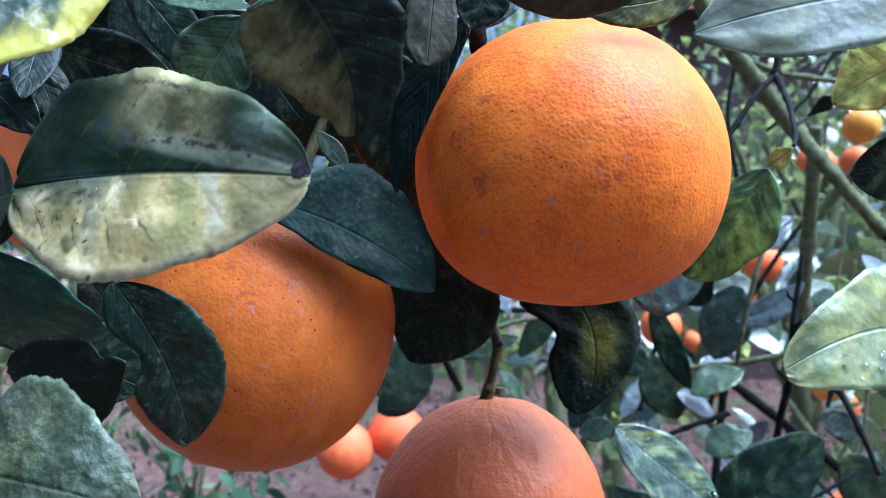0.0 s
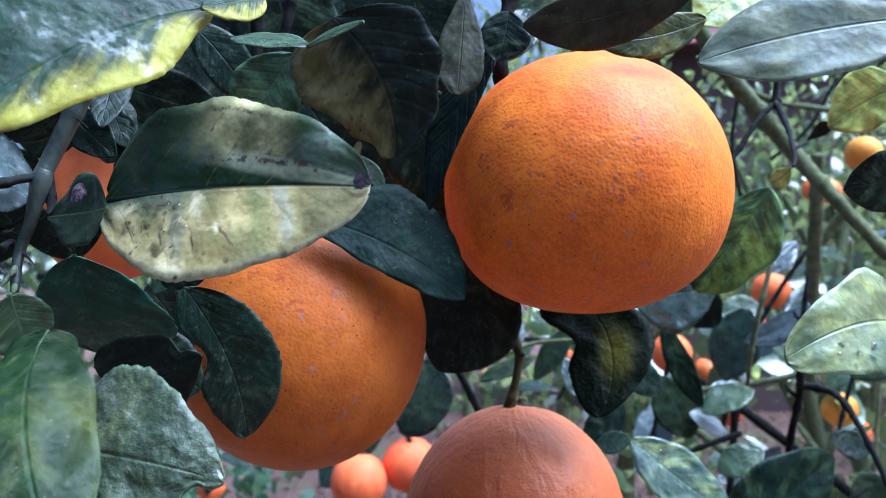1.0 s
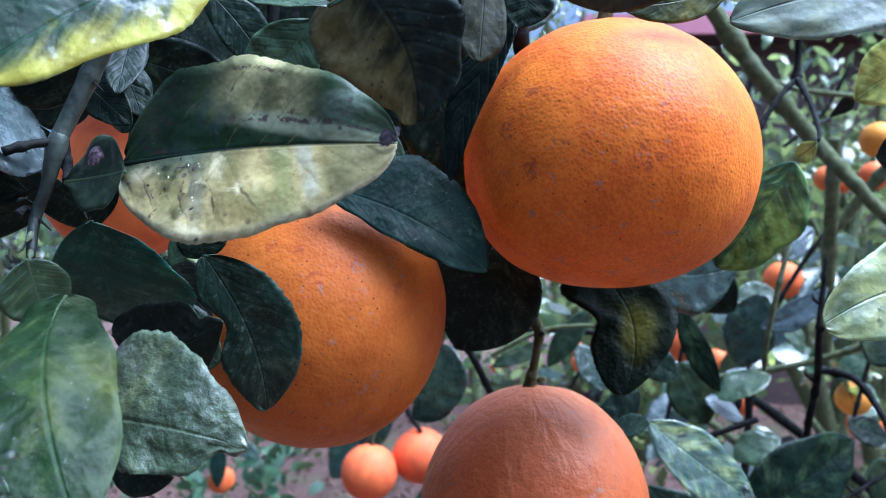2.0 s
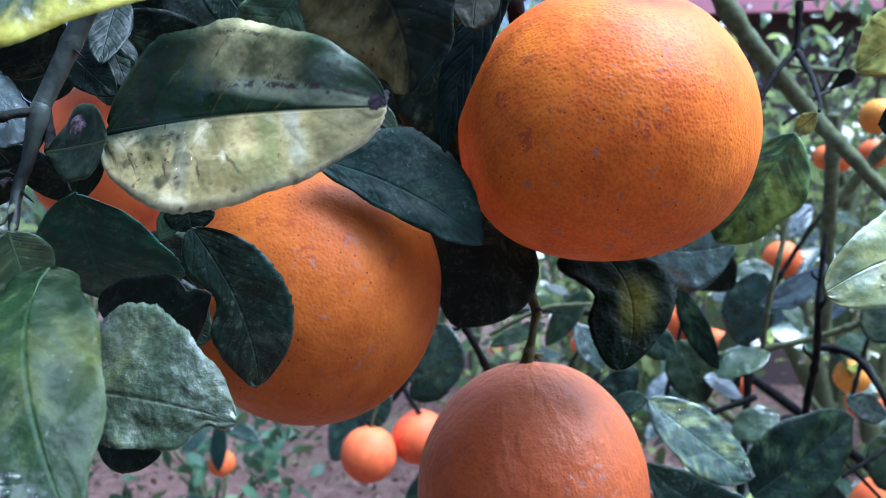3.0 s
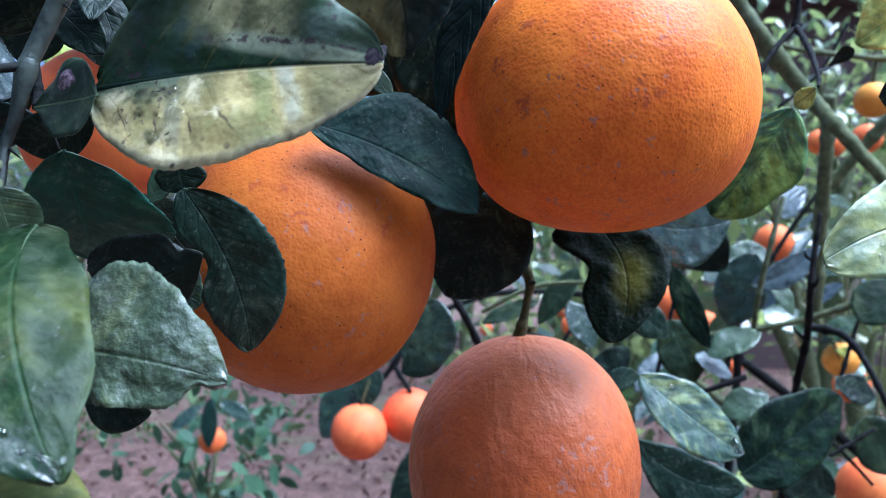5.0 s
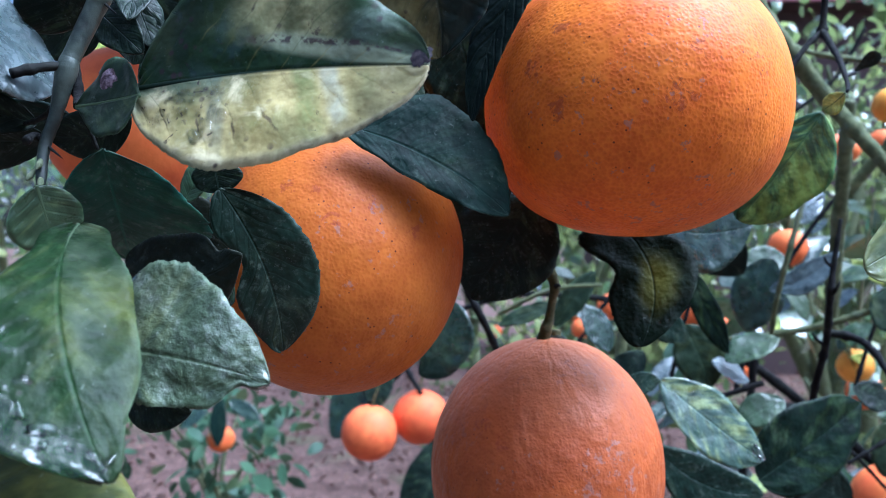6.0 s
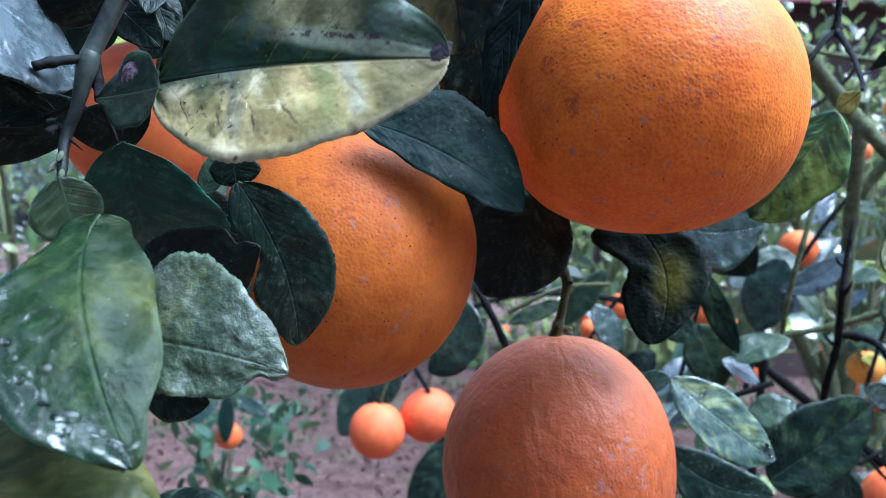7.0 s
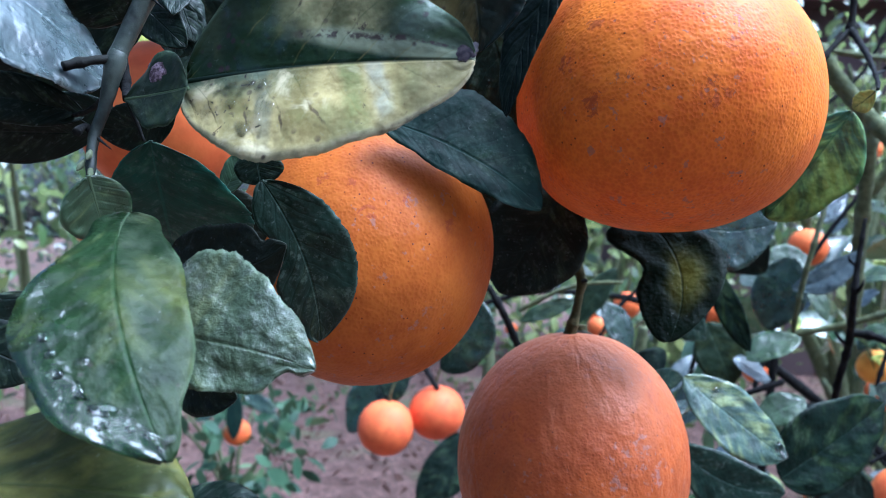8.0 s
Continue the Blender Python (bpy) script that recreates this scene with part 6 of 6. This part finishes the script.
twig(rb, "twig", [(0.3297, 0.9000, 1.3348, 0.00329), (0.3879, 0.9000, 1.3037, 0.00329), (0.5179, 0.9000, 1.2874, 0.00394)], "limb")
twig(rb, "twig", [(0.1338, 0.7000, 1.0045, 0.00513), (0.1299, 0.7000, 0.9430, 0.00564), (0.1303, 0.7000, 0.8510, 0.00615)], "limb")
twig(rb, "twig", [(0.2531, 0.8000, 1.1203, 0.00205), (0.2278, 0.8000, 1.0388, 0.00234), (0.2021, 0.8000, 0.9342, 0.00263)], "bark")
twig(rb, "twig", [(0.4363, 0.9000, 1.1545, 0.00262), (0.3893, 0.9000, 1.0964, 0.00295), (0.3348, 0.9000, 1.0057, 0.00328), (0.3065, 0.9000, 0.9145, 0.00328)], "bark")
twig(rb, "twig", [(0.4833, 0.8500, 1.0561, 0.00248), (0.4452, 0.8500, 1.0074, 0.00248), (0.4186, 0.8500, 0.9275, 0.00278)], "bark")
twig(rb, "twig", [(0.4200, 1.1000, 1.3898, 0.00281), (0.4017, 1.1000, 1.2937, 0.00321), (0.4154, 1.1000, 1.1970, 0.00361)], "bark")
twig(rb, "twig", [(0.5047, 1.0000, 1.3591, 0.00219), (0.4668, 1.0000, 1.2942, 0.00255), (0.4150, 1.0000, 1.2516, 0.00292)], "bark")
twig(rb, "twig", [(0.1756, 0.8000, 1.0516, 0.00176), (0.1340, 0.8000, 1.0173, 0.00205), (0.1037, 0.8000, 0.9710, 0.00205)], "bark")
twig(rb, "twig", [(0.3184, 0.6000, 0.8889, 0.00131), (0.2845, 0.6000, 0.9245, 0.00132), (0.2629, 0.6000, 0.9336, 0.00154)], "bark")
twig(rb, "twig", [(0.2720, 0.7500, 0.9856, 0.00384), (0.2647, 0.7500, 0.9091, 0.00383), (0.2574, 0.7500, 0.8328, 0.00438)], "bark")
twig(lb, "twig", [(-0.1060, 0.2000, 1.1584, 0.00124), (-0.1331, 0.2800, 1.1693, 0.00149), (-0.1474, 0.3300, 1.1693, 0.00150)], "bark")
twig(pt, "twig", [(-0.0628, 1.3000, 0.9541, 0.00476), (-0.1048, 1.3000, 0.8771, 0.00524), (-0.1473, 1.3000, 0.8286, 0.00477), (-0.1594, 1.2800, 0.8181, 0.00470)], "bark")
twig(pt, "twig", [(-0.1048, 1.3000, 0.8771, 0.00477), (-0.0749, 1.2800, 0.8337, 0.00422)], "bark")

# the branches run on to the trees that bear them
for parent, line in (
        (lb, [(-0.0922, 0.165, 1.1453, 0.0023), (-0.108, 0.19, 1.22, 0.0028), (-0.22, 0.30, 1.36, 0.005), (-0.48, 0.42, 1.42, 0.009), (-0.80, 0.45, 1.10, 0.014), (-0.84, 0.45, 0.62, 0.022)]),
        (lb, [(-0.106, 0.20, 1.1584, 0.0012), (-0.12, 0.22, 1.24, 0.0018), (-0.20, 0.29, 1.34, 0.003)]),
        (cb, [(0.017, 0.24, 1.2007, 0.0026), (0.02, 0.25, 1.27, 0.0034), (-0.06, 0.30, 1.40, 0.005), (-0.30, 0.40, 1.50, 0.008), (-0.60, 0.45, 1.40, 0.011)]),
        (cb, [(-0.0674, 0.22, 1.19, 0.0021), (-0.08, 0.24, 1.28, 0.0028), (-0.16, 0.32, 1.42, 0.004)]),
        (cb, [(-0.0529, 0.21, 1.1858, 0.0017), (-0.055, 0.23, 1.27, 0.0024), (-0.11, 0.30, 1.40, 0.0035)]),
        (cb, [(0.1571, 0.362, 1.2122, 0.0023), (0.20, 0.45, 1.31, 0.003), (0.48, 0.80, 1.25, 0.006), (0.76, 1.20, 0.62, 0.012)]),
        (rb, [(0.2637, 0.65, 0.8177, 0.0035), (0.40, 0.85, 0.66, 0.006), (0.76, 1.22, 0.50, 0.012)]),
        (rb, [(0.3187, 0.56, 1.1101, 0.0045), (0.50, 0.72, 0.98, 0.008), (0.77, 1.20, 0.56, 0.014)]),
        (pt, [(-0.0628, 1.30, 0.9541, 0.0045), (0.12, 1.28, 1.0, 0.005), (0.38, 1.25, 0.94, 0.007), (0.74, 1.25, 0.66, 0.010)])):
    part("branch", tube(line, 12, 0.2, 0.3), MATS["bark"], parent, m=Matrix.Identity(4))

drops(leaf_yellowed, [(0.22, -0.35), (0.26, -0.5), (0.3, -0.62), (0.14, -0.42), (0.17, -0.2), (0.34, -0.55), (0.29, -0.3), (0.12, -0.6), (0.2, -0.45), (0.24, -0.25), (0.31, -0.42), (0.315, -0.5), (0.275, -0.7), (0.28, -0.78), (0.18, -0.3), (0.185, -0.36), (0.33, -0.72)], 0.0009, 4)
blemish(leaf_wing, "scab", 0.5, 0.48, 0.0024, SCAB)
blemish(leaf_yellowed, "rot_spot", 0.965, 0.25, 0.0022, ROT)
drops(leaf_wet, [(0.78, 0.6), (0.84, 0.5), (0.9, 0.4), (0.95, -0.3), (0.72, 0.8), (0.66, 0.8), (0.93, 0.1), (0.88, 0.65), (0.6, 0.75), (0.7, 0.55)], 0.0008, 5)
drops(leaf_banded, [(0.9, 0.2), (0.95, 0.0), (0.92, 0.45), (0.25, 0.4), (0.97, 0.2)], 0.0014, 6)
drops(leaf_pale, [(0.62, -0.5), (0.7, -0.3), (0.55, -0.65), (0.66, -0.7), (0.5, -0.4), (0.74, -0.55)], 0.0009, 7)

# ---- the oranges ----
fruit((0.0384, 0.2388, 1.1256), 0.0465, 0.917, (0.3, -1.4), PEEL, "big ripe navel orange with pitted skin and faint russet scars", neck=0.0206, full=-0.003, low=0.0544, lump=0.5)
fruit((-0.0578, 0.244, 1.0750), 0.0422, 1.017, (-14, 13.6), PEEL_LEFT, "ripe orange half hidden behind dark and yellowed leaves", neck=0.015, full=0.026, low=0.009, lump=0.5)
fruit((0.0174, 0.292, 0.9963), 0.0443, 1.049, (-10, 5), PEEL_DUSTY_SHADED, "pale dusty orange hanging from a short bent stalk, its lit top painted in", neck=0.0522, low=0.0164, lump=0.7,
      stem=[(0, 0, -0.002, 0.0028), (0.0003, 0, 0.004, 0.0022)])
fruit((-0.1593, 0.33, 1.1311), 0.0352, 0.99, (0, 0), PEEL_FAR, "ripe orange deep in the shade behind leaves", fine=False)
fruit((-0.1598, 1.27, 0.7718), 0.0463, 0.98, (0, 5), PEEL_PINK, "small bright orange hanging beside its twin", fine=False)
fruit((-0.0773, 1.30, 0.7915), 0.0474, 0.95, (0, -5), PEEL_PINK, "small bright orange hanging beside its twin", fine=False)

# ---- orchard behind ----
tree((0.78, 1.25, 0), 1.2, (0.52, 0.42), 36, 14, 3, "dense orange tree with glossy leaves and ripe fruit", 0.07, 0.08,
     gaps=[(0.38, 0.94, 0.93, 0.06), (0.42, 1.02, 0.91, 0.07), (0.50, 1.20, 0.88, 0.09), (0.60, 1.42, 0.84, 0.10), (0.72, 1.65, 0.80, 0.12)])
tree((1.2, 2.6, 0), 2.2, (0.95, 0.6), 80, 13, 4, "dense orange tree with glossy leaves", 0.08, 0.062, 0.35, FOLIAGE_SUNLIT)
tree((0.6, 2.75, 0), 1.5, (0.55, 0.5), 60, 14, 6, "low orange tree beside the bare strip", 0.10, 0.07, 0.35, FOLIAGE_SUNLIT, gaps=[(1.02, 2.5, 0.66, 0.2), (1.1, 2.8, 0.6, 0.2)])
tree((2.7, 4.7, 0), 2.15, (1.2, 1.1), 130, 16, 5, "orange tree further down the orchard row", 0.13, 0.075, 0.35, FOLIAGE_SUNLIT)
tree((2.5, 3.5, 0), 2.0, (0.9, 0.7), 110, 14, 25, "orange tree with leaves coloured as sunlit in front of the shed", 0.09, 0.06, 0.35, FOLIAGE_SUNLIT)
tree((1.62, 3.1, 0), 2.25, (0.5, 0.4), 60, 12, 27, "slender orange tree with sunlight put into its leaf colour", 0.08, 0.06, 0.5, FOLIAGE_SUNLIT)
tree((0.55, 3.9, 0), 2.9, (1.2, 0.8), 150, 13, 26, "orange tree with light showing through its crown", 0.10, 0.065, 0.8, FOLIAGE_SUNLIT)
tree((0.1, 5.6, 0), 3.5, (1.4, 0.9), 170, 13, 28, "tall orange tree closing the view between the nearer crowns", 0.11, 0.075, 1.0, FOLIAGE_SUNLIT)
tree((-2.1, 3.6, 0), 2.1, (1.1, 1.1), 80, 15, 8, "orange tree across the bare orchard strip", 0.13, 0.085, 0.35, FOLIAGE_SUNLIT)
tree((-0.2, 7.0, 0), 2.2, (1.5, 1.0), 130, 16, 12, "orange tree at the far end of the strip", 0.13)
tree((-3.6, 7.5, 0), 2.4, (1.6, 1.2), 130, 16, 13, "orange tree at the far end of the strip", 0.13)
young = tree((-0.82, 2.55, 0), 0.66, (0.34, 0.28), 18, 12, 9, "low young orange tree with sparse drooping leaves", 0.05, 0.07, 0.2, FOLIAGE_DULL)
# unseen trees added to block sky light: overhead, beside, the row behind the viewer
tree((-0.85, 0.45, 0), 2.3, (0.80, 0.70), 60, 14, 15, "unseen orange tree whose crown hangs over and shades the fruit", 0.09, 0.085, 1.5)
tree((-1.0, 0.1, 0), 1.5, (0.58, 0.48), 60, 14, 19, "unseen low dense orange tree added to shade the fruiting branches", 0.08, 0.085, 0.55)
tree((-1.3, -1.7, 0), 2.35, (1.0, 0.7), 150, 16, 16, "unseen orange tree added behind the viewer to block sky light", 0.13)
tree((0.5, -2.0, 0), 2.4, (1.1, 0.8), 170, 16, 17, "unseen orange tree added behind the viewer to block sky light", 0.13)
tree((2.2, -1.6, 0), 2.3, (0.9, 0.7), 120, 16, 18, "unseen orange tree added behind the viewer to block sky light", 0.13)
for x, y, z, r in [
    (0.498, 1.300, 1.026, 0.0230),
    (0.492, 1.200, 1.077, 0.0297),
    (0.307, 1.100, 0.991, 0.0288),
    (0.452, 1.400, 0.932, 0.0230),
    (0.491, 1.400, 0.859, 0.0264),
    (0.494, 1.000, 0.926, 0.0225),
    (0.611, 1.200, 0.856, 0.0278),
    (0.753, 1.600, 1.282, 0.0260),
    (0.806, 1.650, 1.282, 0.0260),
    (0.636, 1.200, 1.236, 0.0230),
    (0.483, 0.900, 1.242, 0.0210),
    (0.399, 0.750, 0.836, 0.0335),
    (0.288, 1.900, 0.877, 0.0248),
    (0.314, 2.200, 0.890, 0.0224),
    (0.114, 2.600, 0.792, 0.0208),
    (-0.401, 0.900, 1.325, 0.0214),
    (-1.540, 3.000, 1.094, 0.0311),
    (-0.733, 2.350, 0.489, 0.0410),
    (0.279, 1.500, 0.962, 0.0261),
]:
    fruit((x, y, z), r, 0.97, (0, 0), PEEL_SUNLIT if x in (0.494, 0.483) else PEEL_FAR,
          "orange among leaves behind, sunlight painted in as yellow" if x in (0.494, 0.483) else "ripe orange among the leaves of a tree behind", fine=False,
          stem=[(0, 0, 0, 0.0022), (0.006, 0.004, 0.03, 0.0019), (0.02, 0.02, 0.09, 0.0017), (0.05, 0.05, 0.2, 0.0015)])


leaf(young, "leaf", (-0.731, 2.33, 0.620), (-0.727, 2.295, 0.478), (0.05, -0.95, 0.25), 0.050, 0.03, 0.1, 0.0, 0.03, 0.5, "dark5", 0.0, 1, 0.7, ())
leaf(young, "leaf", (-0.760, 2.33, 0.600), (-0.840, 2.30, 0.530), (-0.2, -0.9, 0.3), 0.045, 0.03, 0.1, 0.0, 0.03, 0.5, "sheen2", 0.0, -1, 0.7, ())
leaf(young, "leaf", (-0.700, 2.33, 0.610), (-0.600, 2.30, 0.560), (0.2, -0.9, 0.3), 0.045, 0.03, 0.1, 0.0, 0.03, 0.5, "sheen2", 0.0, 1, 0.7, ())

# ---- shed beyond the trees ----
n_ = Nodes("brown boards")
o_ = n_.add("ShaderNodeTexCoord").outputs["Object"]
BOARDS = n_.done(n_.mix(n_.noise(o_, 3.0, 5.0), (0.045, 0.028, 0.03), (0.08, 0.05, 0.05)), 0.7)
n_ = Nodes("pink painted metal")
o_ = n_.add("ShaderNodeTexCoord").outputs["Object"]
PINK = n_.done(n_.mix(n_.noise(o_, 5.0, 5.0), (0.52, 0.19, 0.25), (0.60, 0.26, 0.33)), 0.5)
shed = thing("shed", (5.2, 6.5, 0), "low dark brown shed with a pink-edged roof", "shed")


def block(name, lo, hi, material, parent, bevel=0.01):
    bm = bmesh.new()
    bmesh.ops.create_cube(bm, size=1.0)
    for v in bm.verts:
        v.co = Vector([lo[i] + (v.co[i] + 0.5) * (hi[i] - lo[i]) for i in range(3)])
    bmesh.ops.bevel(bm, geom=list(bm.edges), offset=bevel, segments=2, affect="EDGES")
    return part(name, bm, material, parent, m=Matrix.Translation(parent.location))


block("wall", (-4.0, 0, 0), (3.0, 2.4, 3.02), BOARDS, shed)
block("roof", (-4.2, -0.25, 3.02), (3.2, 2.6, 3.14), BOARDS, shed)
block("fascia", (-4.2, -0.29, 3.02), (3.2, -0.253, 3.20), PINK, shed, 0.005)

# ---- litter ----
rng = random.Random(21)
spots = [(rng.uniform(-4, 3), rng.uniform(2.2, 9), 0.03 + rng.uniform(-0.01, 0.02)) for _ in range(6500)]
lm = leaf_cloud(spots, 0.045, rng, 0.0)
lm.materials.append(LITTER)
tagged(new("leaf_litter", lm), "dry fallen leaves scattered on the soil", "litter", kind="stuff")

# ---- weeds on the strip ----
rng = random.Random(33)
wspots = []
for _ in range(60):
    cx, cy = rng.uniform(-3.5, 1.0), rng.uniform(2.6, 8.5)
    for _ in range(14):
        wspots.append((cx + rng.gauss(0, 0.10), cy + rng.gauss(0, 0.10), 0.03 + abs(rng.gauss(0, 0.03))))
wm = leaf_cloud(wspots, 0.05, rng, -0.5)
wm.materials.append(GRASS)
tagged(new("weeds", wm), "low green weeds growing in tufts on the soil", "weeds", kind="stuff")
